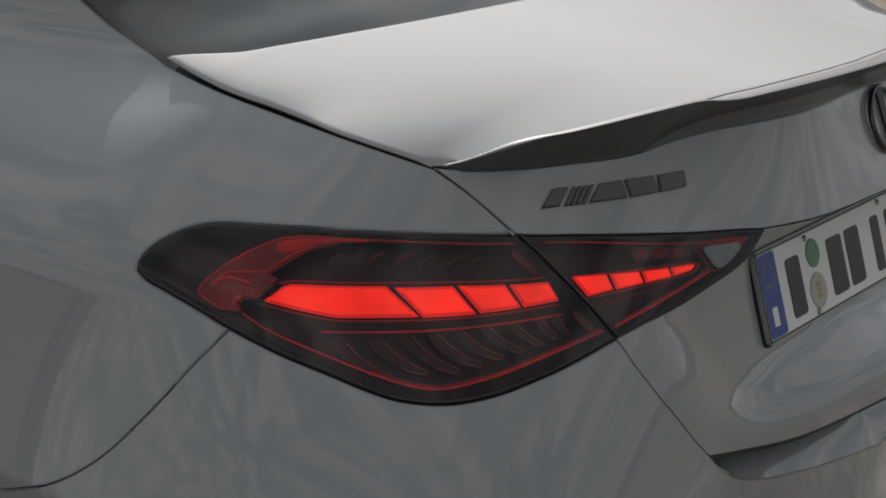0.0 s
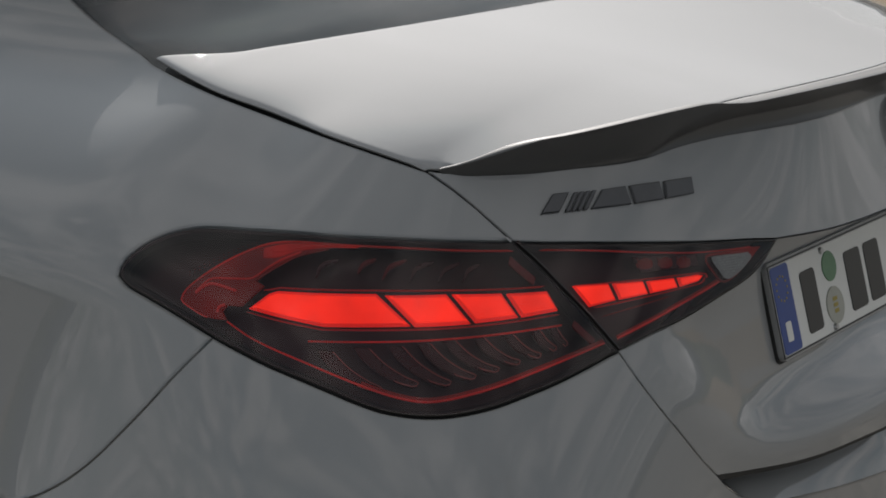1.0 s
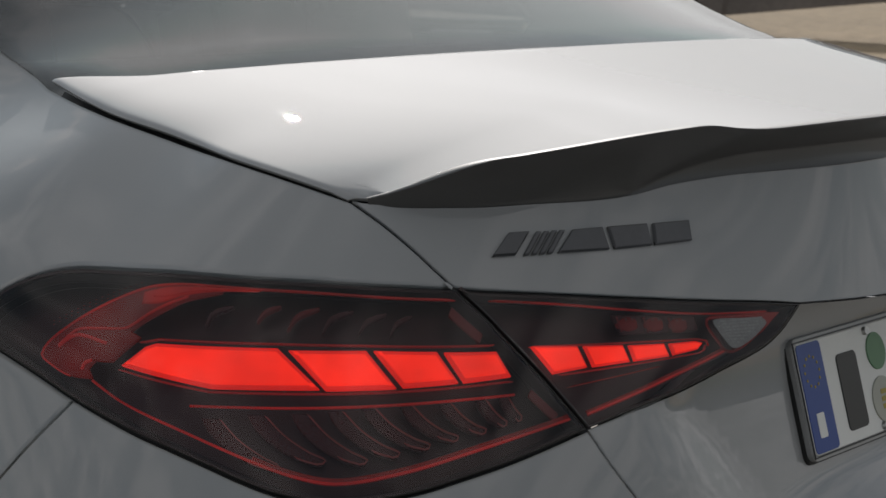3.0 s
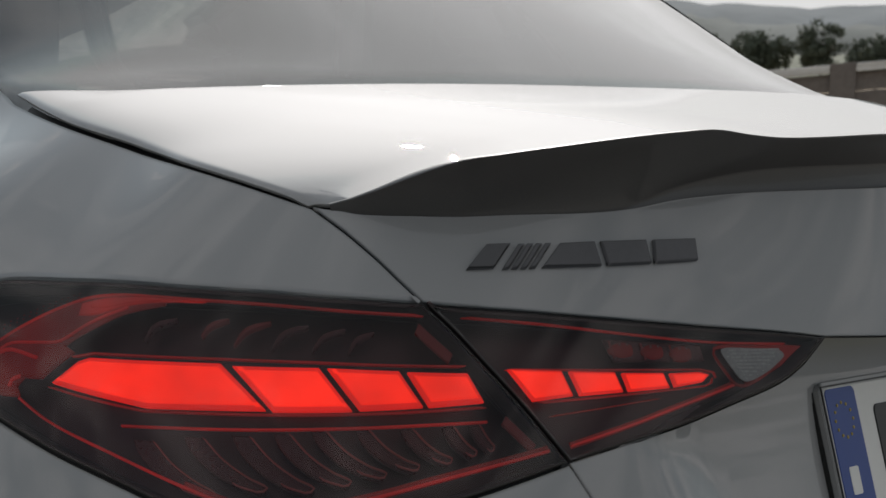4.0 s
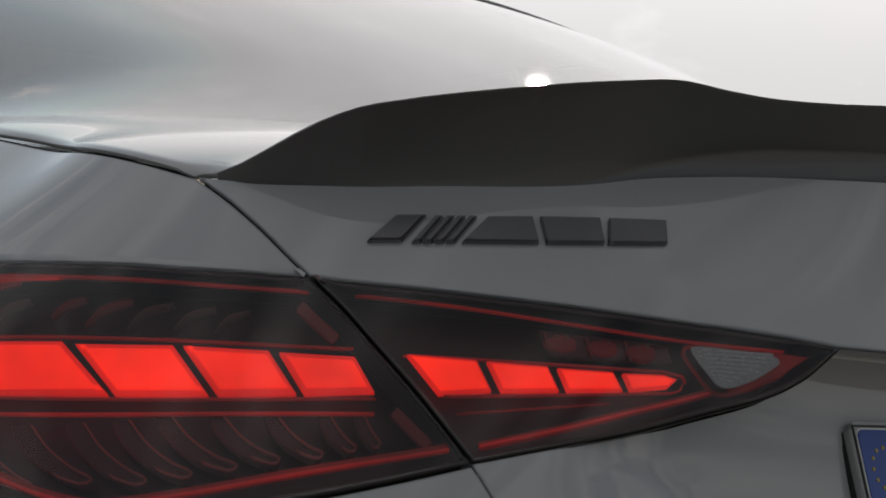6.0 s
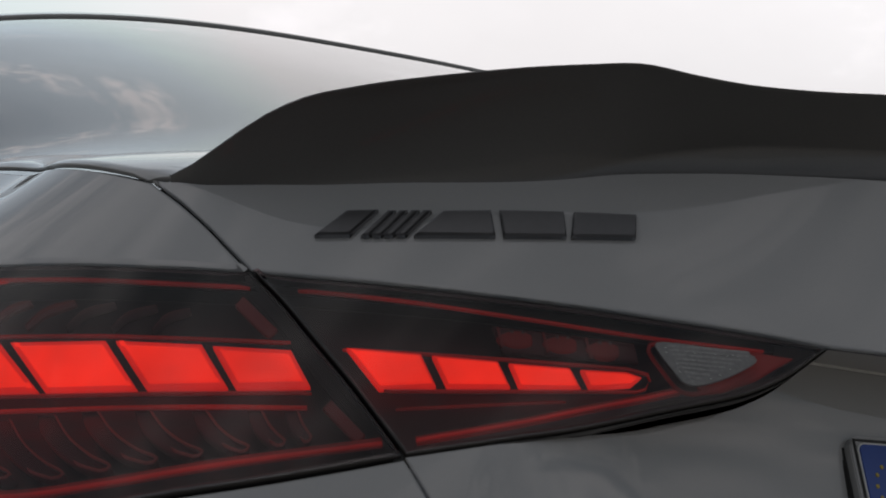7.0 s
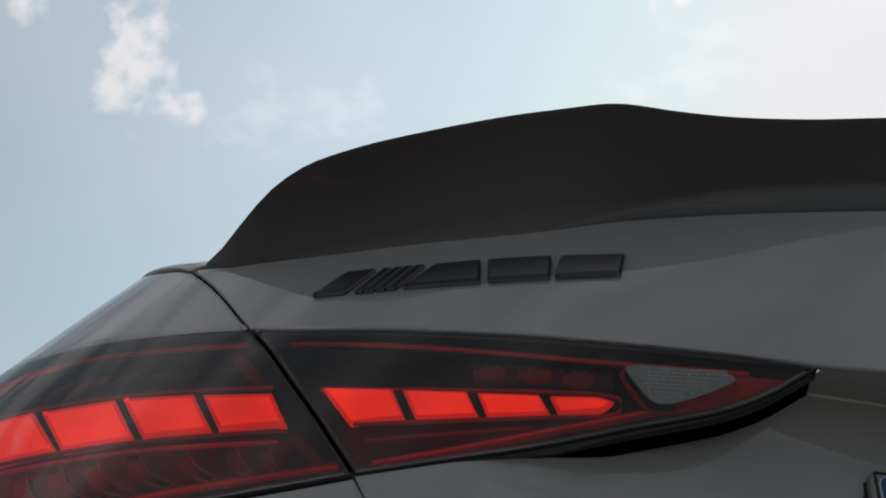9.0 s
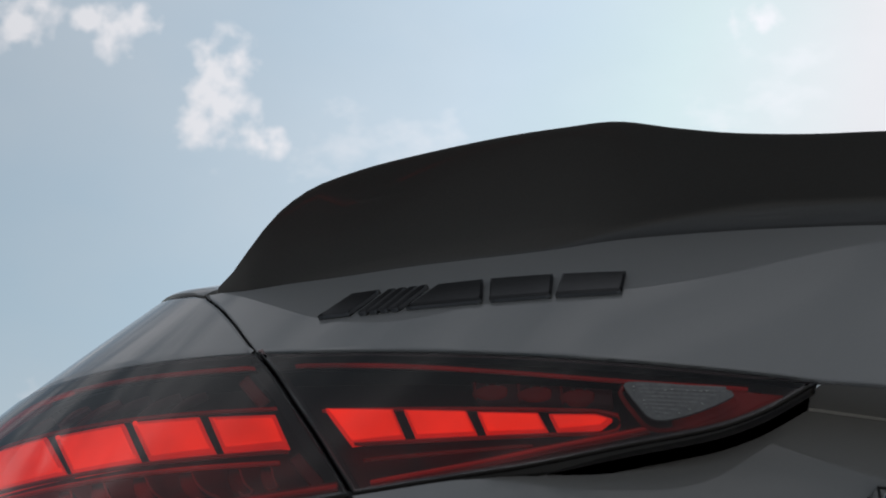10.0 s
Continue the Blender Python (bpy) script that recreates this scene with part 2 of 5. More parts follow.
# grey gravel round and behind the car, running out into sand beyond it
t = SAND.node_tree
tint = [n for n in t.nodes if n.type == "VECT_MATH"][0]
place = t.nodes.new("ShaderNodeTexCoord")
axes = t.nodes.new("ShaderNodeSeparateXYZ")
t.links.new(place.outputs["Object"], axes.inputs["Vector"])
wander = node(t, "ShaderNodeTexNoise", Scale=0.9, Detail=5.0)
t.links.new(place.outputs["Object"], wander.inputs["Vector"])
line = node(t, "ShaderNodeMath")
line.operation = "MULTIPLY_ADD"
line.inputs[1].default_value = 1.6
t.links.new(wander.outputs["Fac"], line.inputs[0])
slant = node(t, "ShaderNodeMath")
slant.operation = "MULTIPLY_ADD"
slant.inputs[1].default_value = 0.8
t.links.new(axes.outputs["X"], slant.inputs[0])
t.links.new(axes.outputs["Y"], slant.inputs[2])
t.links.new(slant.outputs["Value"], line.inputs[2])
verge = node(t, "ShaderNodeMapRange", **{"From Min": VERGE, "From Max": VERGE + 0.7})
t.links.new(line.outputs["Value"], verge.inputs["Value"])
soil = t.nodes.new("ShaderNodeMix")
soil.data_type = "RGBA"
soil.inputs["A"].default_value, soil.inputs["B"].default_value = (0.270, 0.250, 0.222, 1), (*tint.inputs[0].default_value, 1)
t.links.new(verge.outputs["Result"], soil.inputs["Factor"])
t.links.new(soil.outputs["Result"], tint.inputs[0])
TIMBER = material("weathered_timber", (0.175, 0.152, 0.138), rough=0.85, grain=0.3, grain_scale=25, bump=0.4, bump_scale=60, stain=0.3, stain_scale=1.5)
PALE_BOARD = material("pale_board", (0.62, 0.60, 0.57), rough=0.7, grain=0.15, grain_scale=30, stain=0.15, stain_scale=1.0)
BARK = material("bark", (0.06, 0.05, 0.04), rough=0.9, grain=0.3, grain_scale=20)
LEAF = material("leaf", (0.078, 0.094, 0.064), rough=0.7, grain=0.3, grain_scale=3, stain=0.3, stain_scale=0.6)
LEAF_FAR = material("scrub_leaf", (0.080, 0.094, 0.052), rough=0.9, grain=0.4, grain_scale=0.5, stain=0.35, stain_scale=0.05)
# haze is painted into the hill colours: bluish, and paler on the far ridge
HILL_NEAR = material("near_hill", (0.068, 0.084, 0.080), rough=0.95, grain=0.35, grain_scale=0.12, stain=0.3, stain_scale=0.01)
HILL_FAR = material("haze_tinted_far_hill", (0.100, 0.122, 0.134), rough=0.95, grain=0.2, grain_scale=0.05, stain=0.25, stain_scale=0.006)

def glowing(name, color, strength, base=(0.3, 0.02, 0.02), uneven=0.0):
    """A light guide, a lit diffuser, or an unlit lamp part given a glow; uneven: how far its glow varies along it."""
    m = material(name, base, rough=0.25, grain=0.05, stain=0.08, stain_scale=12)
    t = m.node_tree
    b = t.nodes["Principled BSDF"]
    b.inputs["Emission Color"].default_value, b.inputs["Emission Strength"].default_value = (*color, 1), strength
    if uneven:
        place = t.nodes.new("ShaderNodeTexCoord")
        blotch = node(t, "ShaderNodeTexNoise", Scale=22.0, Detail=3.0)
        t.links.new(place.outputs["Object"], blotch.inputs["Vector"])
        span = node(t, "ShaderNodeMapRange", **{"From Min": 0.3, "From Max": 0.7, "To Min": strength * (1 - uneven), "To Max": strength * (1 + uneven)})
        t.links.new(blotch.outputs["Fac"], span.inputs["Value"])
        t.links.new(span.outputs["Result"], b.inputs["Emission Strength"])
    return m


LIT_RED = glowing("lit_red", (1.0, 0.030, 0.010), 0.92, (0.22, 0.010, 0.008), uneven=0.22)
RIM_RED = glowing("lit_red_rim", (1.0, 0.022, 0.012), 0.50, (0.22, 0.010, 0.008), uneven=0.25)
DIM_RED = glowing("dim_red", (1.0, 0.03, 0.02), 0.095, uneven=0.45)
RED_TRIM = glowing("red_light_guide", (1.0, 0.03, 0.025), 0.055, uneven=0.5)
# reflectors, fins and cups are no sources: light falling on them is added as glow
RED_DARK = glowing("self_lit_red_reflector", (1.0, 0.045, 0.03), 0.036, (0.09, 0.006, 0.005), uneven=0.55)
FIN_RED = glowing("self_lit_red_fin", (1.0, 0.06, 0.05), 0.012, (0.07, 0.009, 0.008), uneven=0.5)
FIN_PALE = glowing("self_lit_pale_fin_rim", (1.0, 0.20, 0.18), 0.010, (0.22, 0.075, 0.07), uneven=0.4)
FIN_DULL = glowing("self_lit_dull_fin", (1.0, 0.10, 0.09), 0.0026, (0.026, 0.008, 0.008), uneven=0.35)
CUP_RED = glowing("self_lit_red_cup", (1.0, 0.045, 0.03), 0.024, (0.08, 0.006, 0.005), uneven=0.6)
LIT_END = glowing("lit_hook_end", (1.0, 0.030, 0.015), 0.12, (0.20, 0.010, 0.008), uneven=0.5)


def clear(name, tint, ior=1.5, rough=0.01, coated=0.0):
    """Clear or tinted sheet: sees through, mirrors by angle."""
    m = bpy.data.materials.new(name)
    m.use_nodes = True
    t = m.node_tree
    t.nodes.clear()
    o = t.nodes.new("ShaderNodeOutputMaterial")
    mix = t.nodes.new("ShaderNodeMixShader")
    see = node(t, "ShaderNodeBsdfTransparent", Color=(*tint, 1))
    gloss = node(t, "ShaderNodeBsdfGlossy", Roughness=rough, Color=(1, 1, 1, 1))
    if coated:
        # solar-coated pane: its mirror, the same from both sides, grows towards grazing
        slant = node(t, "ShaderNodeLayerWeight", Blend=0.5)
        steep = node(t, "ShaderNodeMath")
        steep.operation = "POWER"
        steep.inputs[1].default_value = 4.0
        t.links.new(slant.outputs["Facing"], steep.inputs[0])
        edge = node(t, "ShaderNodeMapRange", **{"To Min": coated, "To Max": 1.0})
        t.links.new(steep.outputs["Value"], edge.inputs["Value"])
        t.links.new(edge.outputs["Result"], mix.inputs["Fac"])
    else:
        edge = node(t, "ShaderNodeFresnel", IOR=ior)
        t.links.new(edge.outputs["Fac"], mix.inputs["Fac"])
    t.links.new(see.outputs["BSDF"], mix.inputs[1])
    t.links.new(gloss.outputs["BSDF"], mix.inputs[2])
    t.links.new(mix.outputs["Shader"], o.inputs["Surface"])
    return m


LENS = clear("tinted_lens", (0.80, 0.62, 0.62), ior=1.42)
GLASS = clear("window_glass", (0.52, 0.53, 0.53), coated=0.03)
PRIVACY = clear("privacy_glass", (0.03, 0.03, 0.03), ior=1.5)
SIDE_GLASS = clear("side_glass", (0.93, 0.95, 0.95), ior=1.45)


# ---- building helpers ----
def part(name, bm, mat, parent=None, label=""):
    me = bpy.data.meshes.new(name)
    bm.to_mesh(me)
    bm.free()
    return piece(name, me, mat, parent, label)


def piece(name, me, mat, parent=None, label=""):
    me.materials.append(mat)
    ob = new(name, me)
    ob.parent = parent
    if label:
        tagged(ob, label)
    return ob


def thing(name, label, category, group="", kind=""):
    return tagged(new(name), label, category, group, kind)


def spline(keys, u):
    """Catmull-Rom through rows (u, values...), held at the ends."""
    if u <= keys[0][0]:
        return list(keys[0][1:])
    if u >= keys[-1][0]:
        return list(keys[-1][1:])
    i = 0
    while keys[i + 1][0] < u:
        i += 1
    d = keys[i + 1][0] - keys[i][0]
    t = (u - keys[i][0]) / d
    res = []
    for c in range(1, len(keys[0])):
        p0, p1 = keys[i][c], keys[i + 1][c]
        m0 = (p1 - keys[i - 1][c]) / (keys[i + 1][0] - keys[i - 1][0]) if i > 0 else (p1 - p0) / d
        m1 = (keys[i + 2][c] - p0) / (keys[i + 2][0] - keys[i][0]) if i + 2 < len(keys) else (p1 - p0) / d
        res.append((2 * t**3 - 3 * t * t + 1) * p0 + (t**3 - 2 * t * t + t) * d * m0 + (3 * t * t - 2 * t**3) * p1 + (t**3 - t * t) * d * m1)
    return res


def curve(points, step=0.008):
    """A smooth line through 2D or 3D points, with points every step."""
    keys, way = [], 0.0
    for i, p in enumerate(points):
        if i:
            way += math.dist(p, points[i - 1])
        keys.append((way, *p))
    n = max(2, int(way / step) + 1)
    return [tuple(spline(keys, way * k / (n - 1))) for k in range(n)]


def ease(a, b, v):
    t = min(max((v - a) / (b - a), 0.0), 1.0)
    return t * t * (3 - 2 * t)


# ---- the car's skin ----
# stations round the car at waist height: way along it, x, y, lean, crown above, crown below
TAIL = [
    (0.00, 0.000, -0.085, 0.42, 0.0, 1.4),
    (0.200, 0.200, -0.0740, 0.370, -0.10, 1.40),
    (0.400, 0.400, -0.0308, 0.310, 0.90, 0.95),
    (0.510, 0.500, -0.0006, 0.434, 0.52, 0.75),
    (0.620, 0.600, 0.0388, 0.607, 0.18, 0.69),
    (0.717, 0.680, 0.0815, 0.707, 0.03, 0.60),
    (0.802, 0.740, 0.1348, 0.674, 0.36, 0.65),
    (0.884, 0.794, 0.2040, 0.558, 1.38, 0.62),
    (0.965, 0.837, 0.2797, 0.524, 2.23, 0.58),
    (1.044, 0.858, 0.3596, 0.455, 2.86, 0.45),
    (1.136, 0.873, 0.4545, 0.263, 3.28, -0.40),
    (1.287, 0.890, 0.600, 0.16, 4.4, -0.3),
    (1.590, 0.900, 0.900, 0.15, 4.0, 0.0),
    (2.490, 0.905, 1.800, 0.15, 3.5, 0.0),
    (3.690, 0.900, 3.000, 0.15, 3.5, 0.0),
    (4.690, 0.880, 4.000, 0.20, 3.5, 0.3),
    (4.950, 0.830, 4.250, 0.25, 3.0, 0.6),
    (5.150, 0.710, 4.420, 0.30, 2.0, 0.8),
    (5.420, 0.470, 4.560, 0.35, 1.5, 1.0),
    (5.900, 0.000, 4.630, 0.40, 1.5, 1.2),
]
WAIST, STEP = 0.85, 0.002


def faired():
    """The stations as one fair table every STEP: x, y, lean, crowns, and the unit way along."""
    raw = np.array([spline(TAIL, k * STEP) for k in range(int(5.9 / STEP) + 1)])
    n = 40
    bell = np.exp(-0.5 * (np.arange(-n, n + 1) * STEP / 0.028) ** 2)
    bell /= bell.sum()
    sign = np.array([-1, 1, 1, 1, 1])
    full = np.concatenate([raw[n:0:-1] * sign, raw, raw[-2 : -n - 2 : -1] * sign])
    fair = np.stack([np.convolve(full[:, c], bell, "valid") for c in range(5)], 1)
    way = np.gradient(fair[:, :2], axis=0)
    way /= np.linalg.norm(way, axis=1)[:, None]
    return np.concatenate([fair, way], 1).tolist()


TABLE = faired()


def rise(a, b, c, h, knee=0.17):
    """How far the skin leans in at height h over the waist; over the knee it turns up into the pillar."""
    if h <= -0.22:
        return a * -0.22 + c * 0.0484 + (-0.22 - h) * 0.15
    if h <= 0:
        return a * h + c * h * h
    if h <= knee:
        return a * h + b * h * h
    w, m, g, u = a * knee + b * knee * knee, a + 2 * knee * b, 0.33, (h - knee) / 0.10
    if m < g:
        return w + m * (h - knee)
    if u < 1:
        return w + m * (h - knee) + (g - m) * 0.10 * (u**3 - u**4 / 2)
    return w + m * (h - knee) + (g - m) * (0.05 + h - knee - 0.10)


def tail(s, z):
    """A place on the smooth skin of the left side."""
    k = min(max(s / STEP, 0), len(TABLE) - 2)
    i = int(k)
    f = k - i
    x, y, a, b, c, tx, ty = (p + (q - p) * f for p, q in zip(TABLE[i], TABLE[i + 1]))
    n = 1.0
    w = rise(a, b, c, z - WAIST, 0.205 - 0.035 * ease(1.04, 1.28, s))
    return Vector((-(x - ty / n * w), y + tx / n * w, z))


def across(side, x):
    """A left-hand x, or its mirror image on the right: the middle of the car lies at x = 0.04."""
    return x if side < 0 else -x + 0.08 * ease(0.0, 0.55, -x)


def face(surf, s, z):
    """A place on a skin and the way out of it."""
    p = surf(s, z)
    n = (surf(s, z + 0.002) - surf(s, z - 0.002)).cross(surf(s + 0.003, z) - surf(s - 0.003, z))
    n.normalize()
    return p, n


def shifted(poly, d):
    """A closed outline (anticlockwise) drawn in by d."""
    res, n = [], len(poly)
    for i in range(n):
        (ax, ay), (bx, by), (cx, cy) = poly[i - 1], poly[i], poly[(i + 1) % n]
        ux, uy, vx, vy = bx - ax, by - ay, cx - bx, cy - by
        lu, lv = math.hypot(ux, uy) or 1e-9, math.hypot(vx, vy) or 1e-9
        nx, ny = -uy / lu - vy / lv, ux / lu + vx / lv
        q = (nx * nx + ny * ny) / 2
        k = d / max(q, 0.35)
        res.append((bx + nx * k, by + ny * k))
    return res


def inside(poly, x, y):
    odd = False
    for (ax, ay), (bx, by) in zip(poly, poly[1:] + poly[:1]):
        if (ay > y) != (by > y) and x < (bx - ax) * (y - ay) / (by - ay) + ax:
            odd = not odd
    return odd


def near(poly, x, y):
    return min((ax - x) ** 2 + (ay - y) ** 2 for ax, ay in poly)


def joined(*lines):
    """One closed outline from open lines laid end to end."""
    res = []
    for line in lines:
        for p in line:
            if not res or math.dist(p, res[-1]) > 0.0012:
                res.append(p)
    while math.dist(res[0], res[-1]) < 0.0012:
        res.pop()
    area = sum(a[0] * b[1] - b[0] * a[1] for a, b in zip(res, res[1:] + res[:1]))
    return res if area > 0 else res[::-1]


def panel(name, outline, mat, parent, surf=tail, side=-1, gap=0.0, edge=0.0015, deep=0.012, depth=0.0, grid=0.014, label="", sharp=False):
    """A sheet cut out of a skin by an outline in its (s, z), with rolled edges and a flange turned in.
    depth, a number or a function of s and z: how far it lies under the skin. side: -1 left, 1 right."""
    from mathutils.geometry import delaunay_2d_cdt
    low = depth if callable(depth) else (lambda s, z: depth)
    rim = shifted(outline, gap) if gap else outline
    core = shifted(rim, edge)
    xs, ys = [p[0] for p in core], [p[1] for p in core]
    dots = []
    if grid:
        for i in range(int((max(xs) - min(xs)) / grid) + 1):
            for j in range(int((max(ys) - min(ys)) / grid) + 1):
                x, y = min(xs) + (i + 0.5) * grid, min(ys) + (j + 0.5) * grid
                if near(core, x, y) > (0.45 * grid) ** 2 and inside(core, x, y):
                    dots.append((x, y))
    n = len(core)
    got = delaunay_2d_cdt([Vector(p) for p in core + dots], [(i, (i + 1) % n) for i in range(n)], [], 1, 1e-7)
    verts, normals, faces = [], [], []
    for p in got[0]:
        q, out_ = face(surf, p.x, p.y)
        verts.append(q - out_ * low(p.x, p.y))
        normals.append(out_)
    faces += [tuple(f) for f in got[2]]
    home = {}
    for k, origins in enumerate(got[3]):
        for o in origins:
            if o < n:
                home[o] = k
    rings = [[home.get(i) for i in range(n)]]
    flat3 = [face(surf, *p) for p in rim]
    for sink, tilt in ((edge * 0.8, 0.8), (deep, 6.0)):
        ring = []
        for i, (p, out_) in enumerate(flat3):
            along = flat3[(i + 1) % n][0] - flat3[i - 1][0]
            away = along.cross(out_)
            if away.length > 1e-9:
                away.normalize()
            ring.append(len(verts))
            verts.append(p - out_ * (low(*rim[i]) + sink))
            nn = out_ + away * tilt * (1 if deep > 0 else -1)
            nn.normalize()
            normals.append(nn)
        rings.append(ring)
    for a, b in zip(rings, rings[1:]):
        for i in range(n):
            j = (i + 1) % n
            if a[i] is not None and a[j] is not None and len({a[i], a[j], b[i], b[j]}) == 4:
                faces.append((a[i], b[i], b[j], a[j]))
    if side > 0:
        verts, normals, faces = [Vector((across(1, v.x), v.y, v.z)) for v in verts], [Vector((-v.x, v.y, v.z)) for v in normals], [f[::-1] for f in faces]
    me = bpy.data.meshes.new(name)
    me.from_pydata(verts, [], faces)
    me.validate()
    me.polygons.foreach_set("use_smooth", [not sharp] * len(me.polygons))
    # turn faces so that they agree with the way out
    me.update()
    wrong = 0
    for f in me.polygons:
        if f.normal.dot(normals[f.vertices[0]]) < 0:
            wrong += 1
    if wrong > len(me.polygons) / 2:
        me.flip_normals()
    if not sharp and len(me.vertices) == len(normals):
        me.normals_split_custom_set_from_vertices([tuple(v) for v in normals])
    return piece(name, me, mat, parent, label)


def both(surf):
    """A skin that goes on over the middle to the right side, where s is below 0."""
    def over(s, z):
        p = surf(abs(s), z)
        return p if s >= 0 else Vector((across(1, p.x), p.y, p.z))
    return over


def whole(outline):
    """A left-hand outline that meets the middle line, with its mirror image."""
    n = len(outline)
    i = next(k for k in range(n) if abs(outline[k][0]) < 1e-6 and abs(outline[(k + 1) % n][0]) < 1e-6)
    left = [outline[(i + 1 + k) % n] for k in range(n)][1:-1]
    return joined(left + [(-a, b) for a, b in left[::-1]])


def dense(points, step=0.006):
    res = []
    closed = points
    for i, a in enumerate(closed[:-1]):
        b = closed[i + 1]
        n = max(1, int(math.dist(a, b) / step))
        res += [(a[0] + (b[0] - a[0]) * k / n, a[1] + (b[1] - a[1]) * k / n) for k in range(n)]
    return res + [points[-1]]


def dense_poly(points, step=0.02):
    return joined(dense(points + points[:1], step)[:-1])


def ribbon(name, line, width, mat, parent, side=-1, depth=0.0, label="", deep=0.003, taper=False):
    """A narrow raised strip along a line in (s, z)."""
    left, right = [], []
    m = len(line)
    for i, (x, y) in enumerate(line):
        ax, ay = line[max(i - 1, 0)]
        bx, by = line[min(i + 1, m - 1)]
        l = math.hypot(bx - ax, by - ay)
        w = width / 2 * (math.sin(math.pi * (0.12 + 0.76 * i / (m - 1))) if taper else 1)
        ox, oy = -(by - ay) / l * w, (bx - ax) / l * w
        left.append((x + ox, y + oy))
        right.append((x - ox, y - oy))
    return panel(name, joined(left, right[::-1]), mat, parent, side=side, depth=depth, edge=min(0.0006, width / 4), deep=deep, grid=0, label=label)


# ---- lines drawn on the skin ----
SEAM = curve([(0.7921, 1.005), (0.7811, 1.0), (0.7648, 0.993), (0.7475, 0.985), (0.7195, 0.970), (0.697, 0.955), (0.6768, 0.940), (0.6535, 0.921), (0.6325, 0.899), (0.6089, 0.873), (0.592, 0.852), (0.5745, 0.829), (0.5563, 0.800), (0.5255, 0.760), (0.4835, 0.714), (0.4588, 0.690), (0.431, 0.667)])
UPPER_SEAM = [p for p in SEAM if p[1] >= 0.940]
LAMP_SEAM = [p for p in SEAM if 0.829 <= p[1] <= 0.9405]
LOWER_SEAM = [p for p in SEAM if p[1] <= 0.8295]
LAMP_TOP = curve([(0.6768, 0.940), (0.73, 0.942), (0.776, 0.9432), (0.83, 0.9449), (0.90, 0.9453), (0.94, 0.9453), (0.978, 0.9441), (1.01, 0.9423), (1.035, 0.941), (1.062, 0.9385), (1.088, 0.9318), (1.110, 0.9206), (1.126, 0.907), (1.134, 0.894), (1.1335, 0.8835)])
LAMP_BOTTOM = curve([(1.1335, 0.8835), (1.122, 0.876), (1.094, 0.868), (1.055, 0.857), (1.010, 0.843), (0.975, 0.8325), (0.950, 0.8245), (0.919, 0.815), (0.894, 0.8067), (0.869, 0.798), (0.845, 0.791), (0.824, 0.788), (0.80, 0.787), (0.775, 0.7886), (0.735, 0.795), (0.70, 0.8027), (0.657, 0.811), (0.613, 0.8203), (0.5745, 0.829)])
INNER_TOP = curve([(0.6768, 0.940), (0.655, 0.9384), (0.59, 0.9348), (0.50, 0.928), (0.40, 0.9195), (0.345, 0.9143), (0.304, 0.909)])
INNER_BOTTOM = curve([(0.304, 0.909), (0.322, 0.896), (0.3365, 0.8865), (0.363, 0.8748), (0.413, 0.8622), (0.470, 0.8485), (0.518, 0.8398), (0.5745, 0.829)])
RECESS_TOP = [(a, b - 0.0020 * ease(0.304, 0.35, a) * ease(0.50, 0.44, a)) for a, b in INNER_BOTTOM]
BUMPER_SEAM = curve([(1.010, 0.843), (1.041, 0.803), (1.065, 0.769), (1.089, 0.737), (1.122, 0.697), (1.153, 0.669), (1.190, 0.645), (1.234, 0.625), (1.289, 0.604), (1.38, 0.592)])
SPOILER_LOW = curve([(0.765, 1.0045), (0.735, 1.002), (0.67, 1.002), (0.628, 1.0025), (0.575, 1.005), (0.53, 1.0065), (0.495, 1.0085), (0.465, 1.0115), (0.425, 1.0175), (0.375, 1.022), (0.332, 1.0245), (0.196, 1.028), (0.0, 1.031)])
CREASE = curve([(0.304, 0.909), (0.2, 0.905), (0.0, 0.903)])
LID_FOOT = curve([(0.431, 0.667), (0.377, 0.656), (0.261, 0.640), (0.136, 0.636), (0.0, 0.633)])
LID_SIDE = curve([(0.7921, 1.005), (0.82, 1.0108), (0.85, 1.0169), (0.88, 1.0224), (0.91, 1.0268), (0.94, 1.0297), (0.97, 1.0313), (1.0, 1.0328), (1.03, 1.0355), (1.06, 1.0397), (1.09, 1.0445), (1.12, 1.0493), (1.16, 1.0550), (1.20, 1.0600), (1.255, 1.0670)])
PILLAR_EDGE = curve([(1.255, 1.067), (1.328, 1.084), (1.38, 1.0995), (1.435, 1.124), (1.54, 1.178), (1.68, 1.252), (1.83, 1.322), (2.05, 1.384), (2.25, 1.405), (2.5, 1.412), (3.1, 1.41), (3.45, 1.38), (3.9, 1.22), (4.25, 1.06), (4.32, 1.02)], 0.02)
ARCH = [(1.69 - 0.372 * math.cos(radians(a)), 0.385 + 0.372 * math.sin(radians(a))) for a in range(-14, 195, 6)]
REAR_ARCH = [p for p in ARCH if p[0] < 1.69 and p[1] <= 0.592]
OVER_ARCH = [p for p in ARCH if p not in REAR_ARCH]
BUMPER_EDGE = curve([(0.431, 0.667), (0.405, 0.645), (0.380, 0.628), (0.351, 0.612), (0.326, 0.604), (0.282, 0.592), (0.241, 0.586), (0.18, 0.577), (0.09, 0.566), (0.0, 0.556)])

car = thing("car", "glossy grey saloon car with black trim standing on sand", "car")

